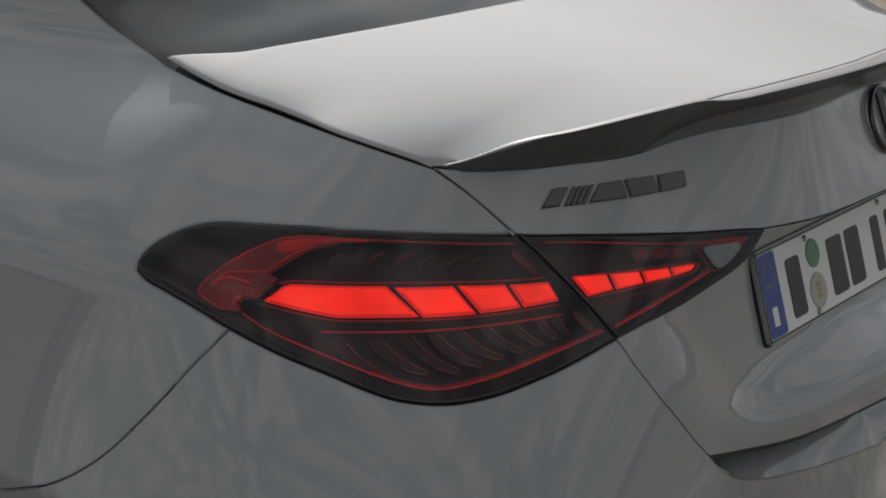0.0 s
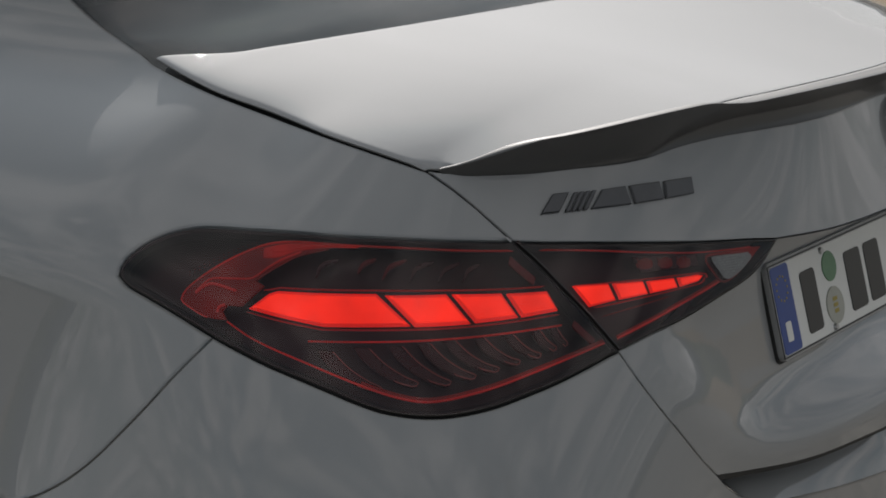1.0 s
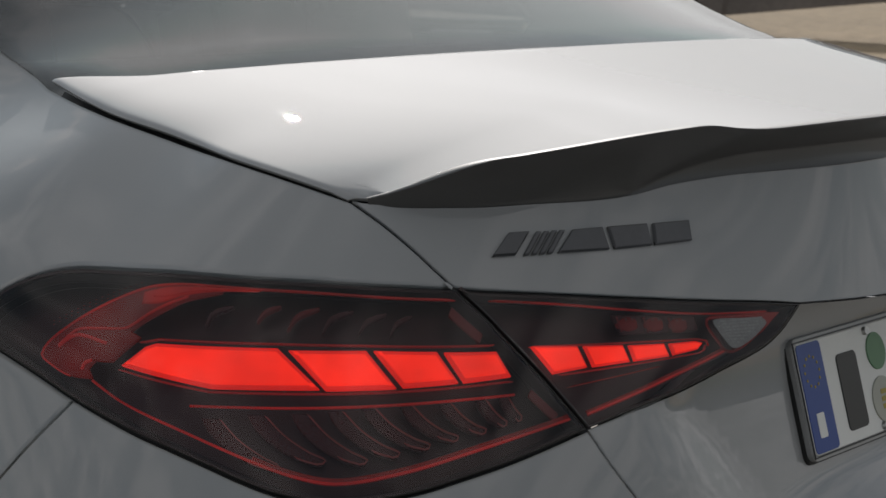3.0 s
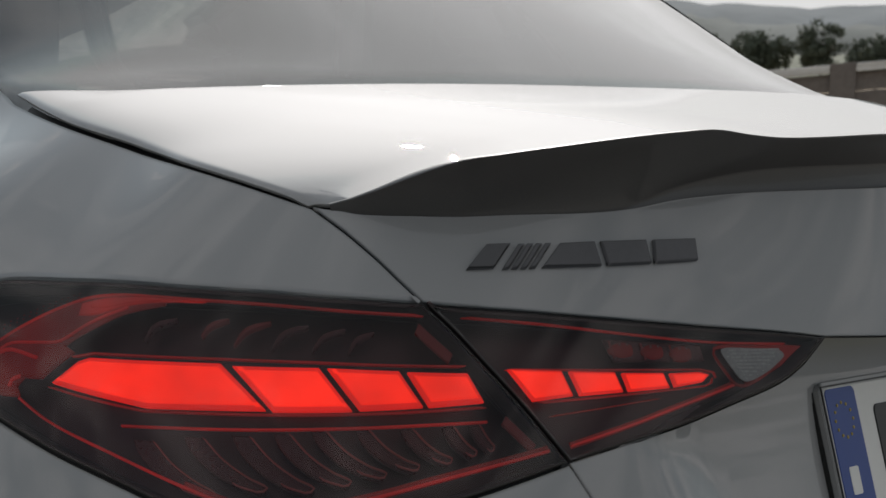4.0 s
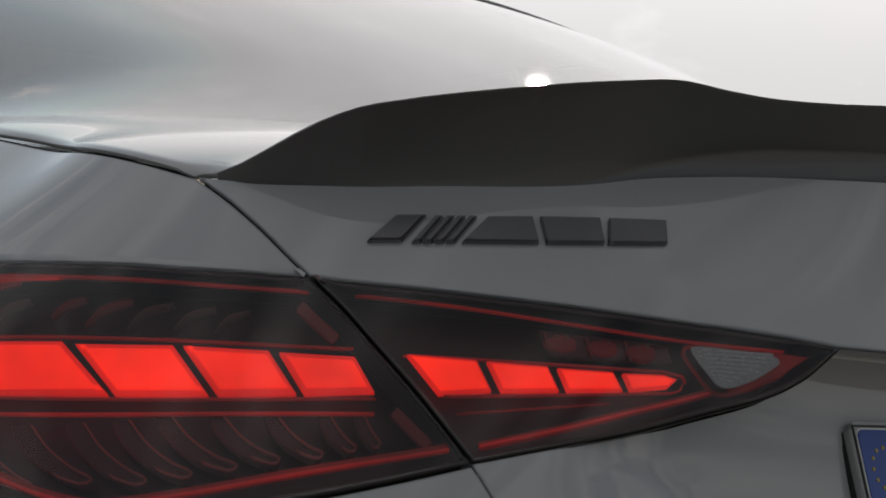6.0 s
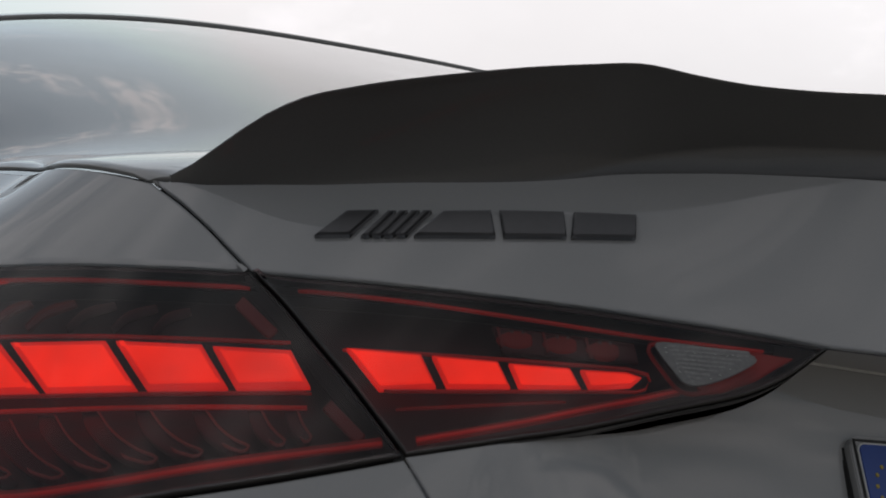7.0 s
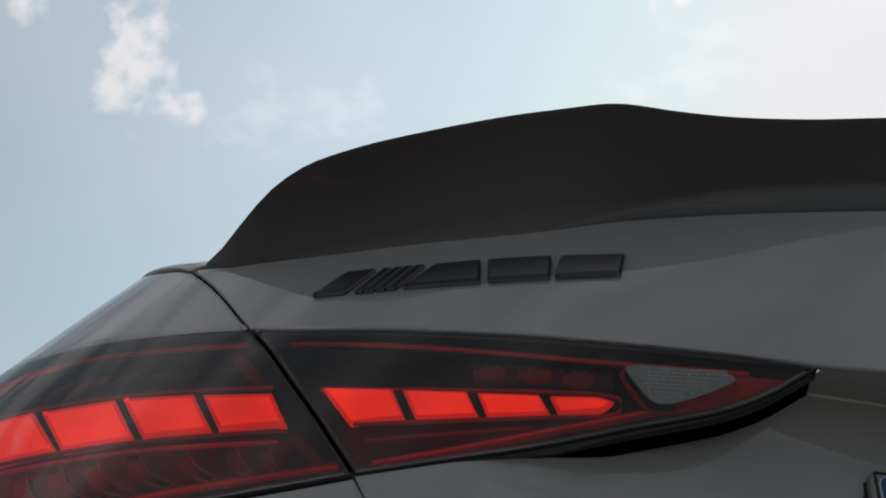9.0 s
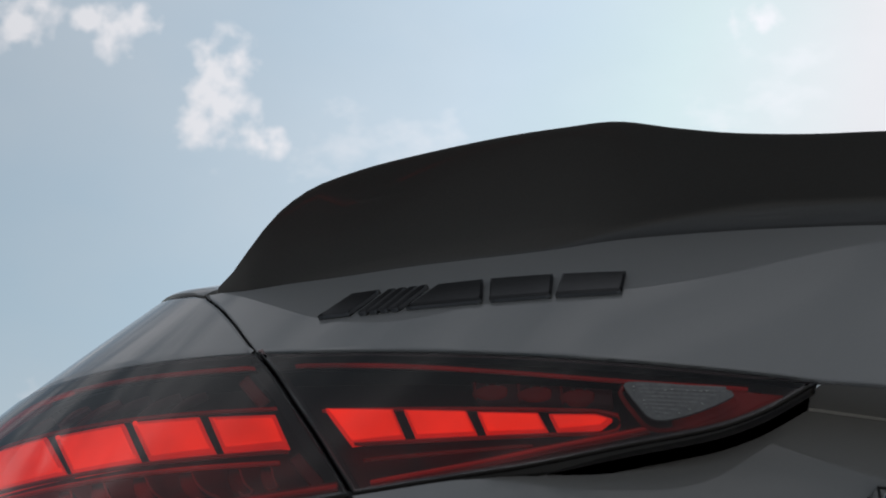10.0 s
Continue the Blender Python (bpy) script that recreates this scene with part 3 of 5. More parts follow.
# wings, bumper, doors
WINDOW_BACK = [(2.08, 1.035), (1.84, 1.05), (1.81, 1.07), (1.90, 1.17), (2.02, 1.27), (2.12, 1.315), (2.3, 1.34)]
for side in (-1, 1):
    quarter = joined(SEAM[:1], UPPER_SEAM, LAMP_TOP, [p for p in LAMP_BOTTOM if p[0] >= 1.010], BUMPER_SEAM, OVER_ARCH, [(2.08, 0.30)], WINDOW_BACK, [(2.3, 1.405)], [p for p in PILLAR_EDGE[::-1] if p[0] < 2.28], LID_SIDE[::-1])
    panel("quarter_panel", quarter, PAINT, car, side=side, gap=0.0013, edge=0.0026, label="glossy grey painted rear wing")

def plate_back(z):
    """The floor of the plate's recess, coved towards its top."""
    return 0.010 - 0.33 * (0.86 - z) - 0.013 * (max(z - 0.79, 0) / 0.115) ** 2


def lid_skin(s, z):
    """The lid below its crease: the recess's floor, running out into the tail's skin."""
    p = tail(s, z)
    d = max(plate_back(z) - p.y, 0) * ease(0.560, 0.42, s + 0.9 * max(0.825 - z, 0))
    k = ease(0.655, 0.735, z + 0.02 * ease(0.0, 0.4, s) - 0.01)
    return Vector((p.x, p.y + d * k, z))


panel("bumper", whole(joined([p for p in LAMP_BOTTOM if p[0] <= 1.010], LOWER_SEAM, BUMPER_EDGE, [(0.0, 0.30), (0.2, 0.30), (0.7, 0.30), (1.33, 0.30)], REAR_ARCH, BUMPER_SEAM[::-1])), PAINT, car, surf=both(tail), gap=0.0012, edge=0.002, label="glossy grey painted rear bumper")
for side in (-1, 1):
    bm = bmesh.new()
    ends = []
    for k in range(41):
        sa = sb = 0.431 * (1 - k / 40)
        za, zb = np.interp(sa, [q[0] for q in BUMPER_EDGE[::-1]], [q[1] for q in BUMPER_EDGE[::-1]]), np.interp(sb, [q[0] for q in LID_FOOT[::-1]], [q[1] for q in LID_FOOT[::-1]])
        a, b = tail(sa, za), tail(sb, zb)
        b.y += 0.07 * ease(0.0, 0.15, k / 40)
        b.z -= 0.012 * ease(0.0, 0.1, k / 40)
        strip = []
        for j in range(7):
            u = j / 6
            p = a.lerp(b, u)
            p.z += 0.006 * math.sin(math.pi * u) * ease(0.0, 0.25, k / 40)
            p.y += 0.002
            strip.append(bm.verts.new((across(side, p.x), p.y, p.z)))
        ends.append(strip)
    for r0, r1 in zip(ends, ends[1:]):
        for j in range(6):
            bm.faces.new((r0[j], r1[j], r1[j + 1], r0[j + 1])).smooth = True
    bmesh.ops.recalc_face_normals(bm, faces=bm.faces[:])
    part("bumper_shelf", bm, PAINT, car)
    bm = bmesh.new()
    pair = [[bm.verts.new((across(side, p.x), p.y + dy, p.z + dz)) for p in (tail(*q) for q in LID_FOOT)] for dy, dz in ((0.010, 0.012), (0.085, -0.030))]
    for i in range(len(LID_FOOT) - 1):
        bm.faces.new((pair[0][i], pair[0][i + 1], pair[1][i + 1], pair[1][i]))
    part("seam_seal", bm, SEAL, car)
    # black seals behind the open joints
    ribbon("seam_seal", SEAM, 0.016, SEAL, car, side, depth=0.011)
    ribbon("seam_seal", LID_SIDE[2:-2], 0.010, SEAL, car, side, depth=0.009)
    ribbon("lamp_seal", LAMP_TOP + LAMP_BOTTOM[1:], 0.014, SEAL, car, side, depth=0.0085)
    ribbon("lamp_seal", INNER_TOP[:-4], 0.012, SEAL, car, side, depth=0.0085)
    for cs, cz in ((0.6762, 0.9395), (0.5748, 0.8293)):
        panel("corner_seal", [(cs + 0.0062 * math.cos(2 * math.pi * k / 14), cz + 0.0062 * math.sin(2 * math.pi * k / 14)) for k in range(14)], SEAL, car, side=side, depth=0.003, edge=0.0008, deep=0.004, grid=0)
    ribbon("seam_seal", [(a, b - 0.004) for a, b in LID_FOOT], 0.009, SEAL, car, side, depth=0.004)
    ribbon("seam_seal", BUMPER_SEAM, 0.012, SEAL, car, side, depth=0.010)

# ---- boot lid ----
LID_TOP = [(0.0, -0.056, 1.075), (0.12, -0.050, 1.0745), (0.24, -0.034, 1.072), (0.30, -0.019, 1.069), (0.345, -0.010, 1.068), (0.38, -0.003, 1.070), (0.415, 0.005, 1.0735), (0.445, 0.017, 1.071), (0.485, 0.034, 1.066), (0.54, 0.062, 1.057), (0.575, 0.084, 1.0505), (0.595, 0.102, 1.046), (0.613, 0.125, 1.036), (0.627, 0.155, 1.022), (0.640, 0.188, 1.009), (0.655, 0.210, 1.005)]
LID_FRONT = [(0.0, 0.450), (0.2, 0.454), (0.346, 0.466), (0.466, 0.487), (0.573, 0.513), (0.62, 0.530), (0.69, 0.585)]
LID_EDGE = sorted((p.y, -p.x, p.z) for p in (tail(*q) for q in LID_SIDE))




def lid_ridge(y):
    return 1.0915 - 0.052 * (0.52 - y)


LID_FALL = np.polyfit([y for y, x, z in LID_EDGE], [(lid_ridge(y) - z - 0.0018) / (x / 0.68) ** 3.0 for y, x, z in LID_EDGE], 3)


def lid_height(x, y):
    """The lid as one fair crown over the plan."""
    v = max(y, 0.209)
    fall = np.polyval(LID_FALL, v) - np.polyval(np.polyder(LID_FALL), v) * 0.05 * (1 - math.exp((y - v) / 0.05))
    return lid_ridge(y) - float(fall) * (x / 0.68) ** 3.0


def lid_top(q, r):
    """The upper skin of the lid: q from its middle to its side, r from its tail to the window."""
    yr, zr = spline(LID_TOP, 0.655 * q)
    tip = ease(0.895, 0.945, q)
    yr += 0.058 * (1 - tip) + (0.013 + 0.017 * (1 - ease(0.945, 0.965, q))) * tip * (1 - ease(0.970, 0.984, q))
    yf = spline(LID_FRONT, 0.69 * q)[0]
    y = yr + (yf - yr) * r
    xe, ze = spline(LID_EDGE, y)
    x = q * (xe - 0.0006)
    z = lid_height(x, y)
    xk, zk = spline(LID_EDGE, max(y, 0.212))
    z += (zk + 0.0018 - lid_height(xk, max(y, 0.212))) * max((q - 0.72) / 0.28, 0) ** 3
    z += (1.0060 - z) * max(1 - (y - yr) / 0.016, 0) ** 2 * ease(0.970, 0.984, q)
    z += 0.0094 * min(max(y - 0.05, 0) / 0.40, 1.15) ** 2 * (1 - min(x / 0.69, 1.0) ** 30)
    z -= 0.002 * max(1 - (1 - q) * xe / 0.006, 0) ** 2
    return Vector((-x, y, z))


def grid_mesh(name, f, nu, nv, mat, parent, label="", thick=0.0, mirror=True):
    """A sheet over f(u, v), mirrored to both sides of the car, with rolled outer edges."""
    us = [i / nu for i in range(nu + 1)]
    us = ([-u for u in us[:0:-1]] if mirror else []) + us
    verts, faces = [], []
    for u in us:
        for j in range(nv + 1):
            p = f(abs(u), j / nv)
            verts.append((across(1 if u < 0 else -1, p.x), p.y, p.z))
    m = nv + 1
    for i in range(len(us) - 1):
        for j in range(nv):
            faces.append((i * m + j, (i + 1) * m + j, (i + 1) * m + j + 1, i * m + j + 1))
    me = bpy.data.meshes.new(name)
    me.from_pydata(verts, [], faces)
    me.update()
    if sum(p.normal.z for p in me.polygons) < 0:
        me.flip_normals()
    me.polygons.foreach_set("use_smooth", [True] * len(me.polygons))
    ob = piece(name, me, mat, parent, label)
    if thick:
        sol = ob.modifiers.new("thick", "SOLIDIFY")
        sol.thickness, sol.offset = thick, -1
        bev = ob.modifiers.new("round", "BEVEL")
        bev.width, bev.segments, bev.limit_method, bev.angle_limit = 0.0018, 3, "ANGLE", radians(50)
    return ob


lid = grid_mesh("boot_lid", lambda q, r: lid_top(1 - (1 - q) ** 1.7, r), 72, 56, PAINT, car, "glossy grey boot lid mirroring the bright sky", thick=0.004)
panel("rear_skin", whole(joined(SPOILER_LOW[::-1], [(0.779, 1.0048)], SEAM[:1], UPPER_SEAM, INNER_TOP, CREASE)), PAINT, lid, surf=both(tail), edge=0.0012, gap=0.001, deep=0.005)
panel("lower_skin", whole(joined(CREASE[::-1], RECESS_TOP, LOWER_SEAM, LID_FOOT)), PAINT, lid, surf=both(lid_skin), edge=0.0012)

# underside of the lid's crease over the plate
bm = bmesh.new()
for side in (-1, 1):
    line = CREASE[::-1]
    a = [bm.verts.new(Vector((across(side, p.x), p.y, p.z))) for p in (tail(s, z) + Vector((0, 0.0012, -0.0015)) for s, z in line)]
    b = [bm.verts.new(Vector((across(side, p.x), p.y, p.z - 0.003))) for p in (lid_skin(s, z) for s, z in line)]
    for i in range(len(line) - 1):
        bm.faces.new((a[i], a[i + 1], b[i + 1], b[i]))
bmesh.ops.recalc_face_normals(bm, faces=bm.faces[:])
part("ledge", bm, PAINT, lid)
# bright edge highlight painted as a pale bead where ledge meets recess floor
bm = bmesh.new()
line = [(0.300 * (1 - k / 24), float(np.interp(0.300 * (1 - k / 24), [0.0, 0.2, 0.304], [0.903, 0.905, 0.909]))) for k in range(25)]
line = [(1, p) for p in line] + [(-1, p) for p in line[-2::-1]]
rings = []
for side, (a, b) in line:
    p = lid_skin(a, b)
    rings.append([bm.verts.new((across(side, p.x), p.y - 0.0008 + 0.0013 * math.cos(q), p.z - 0.0035 + 0.0013 * math.sin(q))) for q in (2 * math.pi * k / 8 for k in range(8))])
for r0, r1 in zip(rings, rings[1:]):
    for k in range(8):
        bm.faces.new((r0[k - 1], r0[k], r1[k], r1[k - 1])).smooth = True
bmesh.ops.recalc_face_normals(bm, faces=bm.faces[:])
part("edge_gleam", bm, EDGE_GLEAM, lid, "bright edge line painted as a pale strip under the ledge")
# underside of the lid lamp: dark grey strip, black further in, paint near the tip
for side in (-1, 1):
    bm = bmesh.new()
    a = [bm.verts.new(Vector((across(side, p.x), p.y, p.z))) for p in (tail(s, z) + face(tail, s, z)[1] * -0.001 for s, z in INNER_BOTTOM)]
    m = [bm.verts.new(Vector((across(side, p.x), p.y, p.z))) for p in (tail(s, z).lerp(lid_skin(s, z), 0.66) + Vector((0, 0, -0.0015)) for s, z in RECESS_TOP)]
    b = [bm.verts.new(Vector((across(side, p.x), p.y + 0.004, p.z - 0.002))) for p in (lid_skin(s, z) for s, z in RECESS_TOP)]
    for i in range(len(a) - 1):
        for k, f in enumerate((bm.faces.new((a[i], a[i + 1], m[i + 1], m[i])), bm.faces.new((m[i], m[i + 1], b[i + 1], b[i])))):
            f.smooth, f.material_index = True, 2 if k == 0 else 1 if INNER_BOTTOM[i][0] < 0.322 else 0
    bmesh.ops.recalc_face_normals(bm, faces=bm.faces[:])
    under = part("lamp_underside", bm, SEAL, lid)
    under.data.materials.append(PAINT)
    under.data.materials.append(DARK_UNDERSIDE)

# ---- spoiler lip ----
LOW3 = sorted((-p.x, p.y, p.z) for p in (tail(*q) for q in SPOILER_LOW))
LOW3[0] = (0.0, LOW3[0][1], LOW3[0][2])


def spoiler(q, r):
    """The lip's section: r 0 to 0.2 on top, to 0.3 round its nose, then down its hollow back."""
    x = 0.643 * q
    yt, zt = spline(LID_TOP, x)
    yl, zl = spline(LOW3, x)
    small = ease(0.643, 0.55, x)
    yt -= 0.004 * small
    if r < 0.2:
        k = 1 - r / 0.2
        y = yt + 0.003 + 0.013 * k + 0.050 * k * ease(0.643, 0.60, x)
        top = zt + 0.0022 * small
        foot = min(lid_height(x, y) - 0.003, top - 0.004)
        return Vector((-x, y, top + (foot - top) * k * k))
    if r < 0.3:
        a = (r - 0.2) / 0.1 * math.pi * 0.75
        return Vector((-x, yt + 0.003 - 0.0006 * math.sin(a), zt + 0.0022 * small - 0.0006 * (1 - math.cos(a))))
    k = (r - 0.3) / 0.7
    fold = 1 - 0.42 * ease(0.47, 0.30, x)
    y0, z0 = yt + 0.0026, zt + 0.0022 * small - 0.00102
    dip = 0.009 * small * (4 * k * (1 - k)) ** 0.8
    crease = 0.010 * ease(0.47, 0.34, x) * max(1 - abs(k - fold) / (fold if k < fold else max(1 - fold, 0.05)), 0)
    return Vector((-x, y0 + (yl + 0.002 - y0) * k + dip + crease, z0 + (zl - 0.003 - z0) * k))


grid_mesh("spoiler", spoiler, 80, 40, SATIN_BLACK, car, "black spoiler lip along the boot edge")


# ---- glass, roof ----
def roof_line(y):
    d = y - 0.49
    if d < 0.71:
        return 1.082 + 0.55 * d - 0.12 * d * d
    e = d - 0.71
    return 1.4120 + 0.3796 * e - 0.30 * e * e if e < 0.63 else 1.5321 - 0.05 * (e - 0.63) ** 2 - 0.17 * max(e - 1.55, 0) ** 1.3


EDGE3 = sorted((p.y, -p.x, p.z) for p in (tail(*q) for q in PILLAR_EDGE))


def house(q, y, sink=0.0):
    """The glass and roof between the two pillars' edges."""
    xe, ze = spline(EDGE3, y)
    zc = roof_line(y)
    return Vector((-q * (xe - 0.003), y, zc - (zc - ze) * q**2.7 - sink))


def back_glass(q, r):
    y0 = spline(LID_FRONT, 0.69 * q)[0] - 0.025
    return house(q, y0 + (1.27 - y0) * r, 0.004 + 0.016 * max(1 - r / 0.10, 0))


def roof(q, r):
    return house(q, 1.278 + 1.56 * r)


def windscreen(q, r):
    return house(q, 2.845 + 0.80 * r, 0.003)


grid_mesh("rear_window", back_glass, 32, 28, GLASS, car, "dark tinted rear window", thick=0.004)
grid_mesh("roof", roof, 24, 30, PAINT, car, "glossy grey painted roof", thick=0.006)
grid_mesh("headliner", lambda q, r: house(0.96 * q, 1.24 + 1.58 * r, 0.022), 16, 16, CABIN, car, "dark cloth headliner")
grid_mesh("windscreen", windscreen, 20, 16, GLASS, car, "dark tinted windscreen", thick=0.004)

# parcel shelf, cabin floor, seats and headliner, seen through the glass
bm = bmesh.new()
bmesh.ops.create_cube(bm, size=1, matrix=Matrix.Translation((0, 0.82, 1.02)) @ Matrix.Diagonal((1.22, 0.55, 0.03, 1)))
bmesh.ops.bevel(bm, geom=bm.edges[:], offset=0.01, segments=2, affect="EDGES")
part("parcel_shelf", bm, CABIN, car)
bm = bmesh.new()
bmesh.ops.create_cube(bm, size=1, matrix=Matrix.Translation((0, 2.3, 0.42)) @ Matrix.Diagonal((1.55, 2.6, 0.06, 1)))
part("cabin_floor", bm, CABIN, car)
for x, y in ((-0.38, 1.25), (0.38, 1.25), (-0.38, 2.35), (0.38, 2.35)):
    bm = bmesh.new()
    bmesh.ops.create_cube(bm, size=1, matrix=Matrix.Translation((x, y, 0.78 if y > 2 else 0.83)) @ Matrix.Rotation(radians(-14), 4, "X") @ Matrix.Diagonal((0.50, 0.14, 0.58, 1)))
    bmesh.ops.create_cube(bm, size=1, matrix=Matrix.Translation((x, y + 0.32, 0.55)) @ Matrix.Diagonal((0.52, 0.56, 0.16, 1)))
    bmesh.ops.create_cube(bm, size=1, matrix=Matrix.Translation((x * 0.88, y - 0.09, 1.15)) @ Matrix.Diagonal((0.19, 0.08, 0.19, 1)))
    bmesh.ops.bevel(bm, geom=bm.edges[:], offset=0.035, segments=3, affect="EDGES")
    part("seat", bm, CABIN, car, "dark upholstered car seat")

# ---- sides and front ----
for side in (-1, 1):
    arch = [(4.52 - 0.372 * math.cos(radians(a)), 0.385 + 0.372 * math.sin(radians(a))) for a in range(-14, 195, 6)]
    panel("rear_door", dense_poly([(2.084, 0.30), (2.98, 0.30), (2.98, 1.02), (2.084, 1.033)]), PAINT, car, side=side, gap=0.002, grid=0.03, label="glossy grey rear door")
    panel("front_door", dense_poly([(2.984, 0.30), (4.05, 0.30), (4.05, 1.0), (2.984, 1.02)]), PAINT, car, side=side, gap=0.002, grid=0.03, label="glossy grey front door")
    panel("front_wing", joined(dense([(4.054, 1.0), (4.054, 0.30)], 0.02), arch, dense([(4.89, 0.30), (5.9, 0.30), (5.9, 0.86), (5.4, 0.90), (4.9, 0.95), (4.32, 1.0), (4.06, 1.0)], 0.02)), PAINT, car, side=side, gap=0.002, grid=0.03, label="glossy grey front wing and nose")
    panel("side_window", joined(dense([(2.09, 1.037), (2.30, 1.036), (3.15, 1.023), (3.15, 1.360)], 0.02), dense([(3.1, 1.361), (2.5, 1.36), (2.3, 1.342), (2.12, 1.317), (2.02, 1.272), (1.90, 1.172), (1.812, 1.072), (1.842, 1.052)], 0.02)), PRIVACY, car, side=side, gap=0.002, grid=0.04, label="dark privacy side window")
    panel("side_window", joined(dense([(3.22, 1.356), (3.22, 1.022), (3.9, 1.01), (4.05, 1.02), (4.22, 1.045)], 0.02), dense([(4.20, 1.06), (3.88, 1.20), (3.44, 1.345)], 0.02)), SIDE_GLASS, car, side=side, gap=0.002, grid=0.04, label="clear front side window")
    panel("door_pillar", dense_poly([(3.154, 1.023), (3.216, 1.022), (3.216, 1.356), (3.154, 1.359)]), GLOSS_BLACK, car, side=side, gap=0.001, grid=0.03)
    panel("roof_rail", joined(dense([(2.302, 1.343), (2.5, 1.361), (3.1, 1.363), (3.44, 1.346), (3.88, 1.201), (4.20, 1.061), (4.32, 1.02)], 0.02), [p for p in PILLAR_EDGE[::-1] if p[0] > 2.3]), GLOSS_BLACK, car, side=side, gap=0.001, grid=0.03)


def bonnet(q, r):
    so = 4.10 + 1.30 * r
    e = tail(so, spline([(4.06, 1.0), (4.32, 1.0), (4.9, 0.95), (5.4, 0.90), (5.9, 0.86)], so)[0])
    cy, cz = 3.60 + 1.01 * r, 1.06 - 0.175 * r**1.6
    return Vector((q * e.x, cy + (e.y - cy) * q * q, cz - (cz - e.z) * q**2.5))


grid_mesh("bonnet", bonnet, 20, 20, PAINT, car, "glossy grey bonnet", thick=0.006)


def wheel(x, y):
    """Tyre, dished rim with ten spokes, hub."""
    side = 1 if x > 0 else -1
    bm = bmesh.new()
    outline = [(0.235, -0.10), (0.300, -0.115), (0.325, -0.108), (0.335, -0.085), (0.335, 0.085), (0.325, 0.108), (0.300, 0.115), (0.235, 0.10)]
    rings = []
    for k in range(48):
        a = 2 * math.pi * k / 48
        rings.append([bm.verts.new((w, r * math.cos(a), r * math.sin(a))) for r, w in outline])
    for k in range(48):
        for j in range(len(outline) - 1):
            bm.faces.new((rings[k][j], rings[k][j + 1], rings[k - 1][j + 1], rings[k - 1][j])).smooth = True
    bmesh.ops.recalc_face_normals(bm, faces=bm.faces[:])
    tyre = part("wheel", bm, RUBBER, car, "black tyre on a dark alloy wheel")
    tyre.location = (x, y, 0.385)
    bm = bmesh.new()
    bmesh.ops.create_cone(bm, segments=40, radius1=0.24, radius2=0.24, depth=0.16, cap_ends=False, matrix=Matrix.Rotation(radians(90), 4, "Y"))
    bmesh.ops.create_cone(bm, segments=24, radius1=0.07, radius2=0.055, depth=0.05, cap_ends=True, matrix=Matrix.Translation((side * 0.07, 0, 0)) @ Matrix.Rotation(radians(90 * side), 4, "Y"))
    for k in range(10):
        m = Matrix.Rotation(2 * math.pi * k / 10, 4, "X") @ Matrix.Translation((side * 0.075, 0, 0.14)) @ Matrix.Diagonal((0.03, 0.032, 0.20, 1))
        bmesh.ops.create_cube(bm, size=1, matrix=m)
    part("rim", bm, ALLOY, tyre)


for x in (-0.80, 0.88):
    for y in (0.985, 3.83):
        wheel(x, y)

# ---- tail lamps ----
def outer_depth(s, z):
    return 0.004 + max(0.8965 - z, -0.002) * 0.45


def inner_depth(s, z):
    return 0.0045 + max(0.895 - z, -0.001) * 0.40


def light_bar(bar, sink, rim_, lamp, side):
    """A lit bar: a dimmer sloping rim round a brighter, raised core."""
    line = dense_poly(bar, 0.006)
    panel("light_bar", line, RIM_RED, lamp, side=side, depth=lambda s, z: sink(s, z) + 0.0016, edge=0.0008, deep=0.004, grid=0, label="glowing red light bar")
    panel("light_core", shifted(line, rim_), LIT_RED, lamp, side=side, depth=sink, edge=0.0012, deep=0.002, grid=0.02, label="bright red core of a light bar")


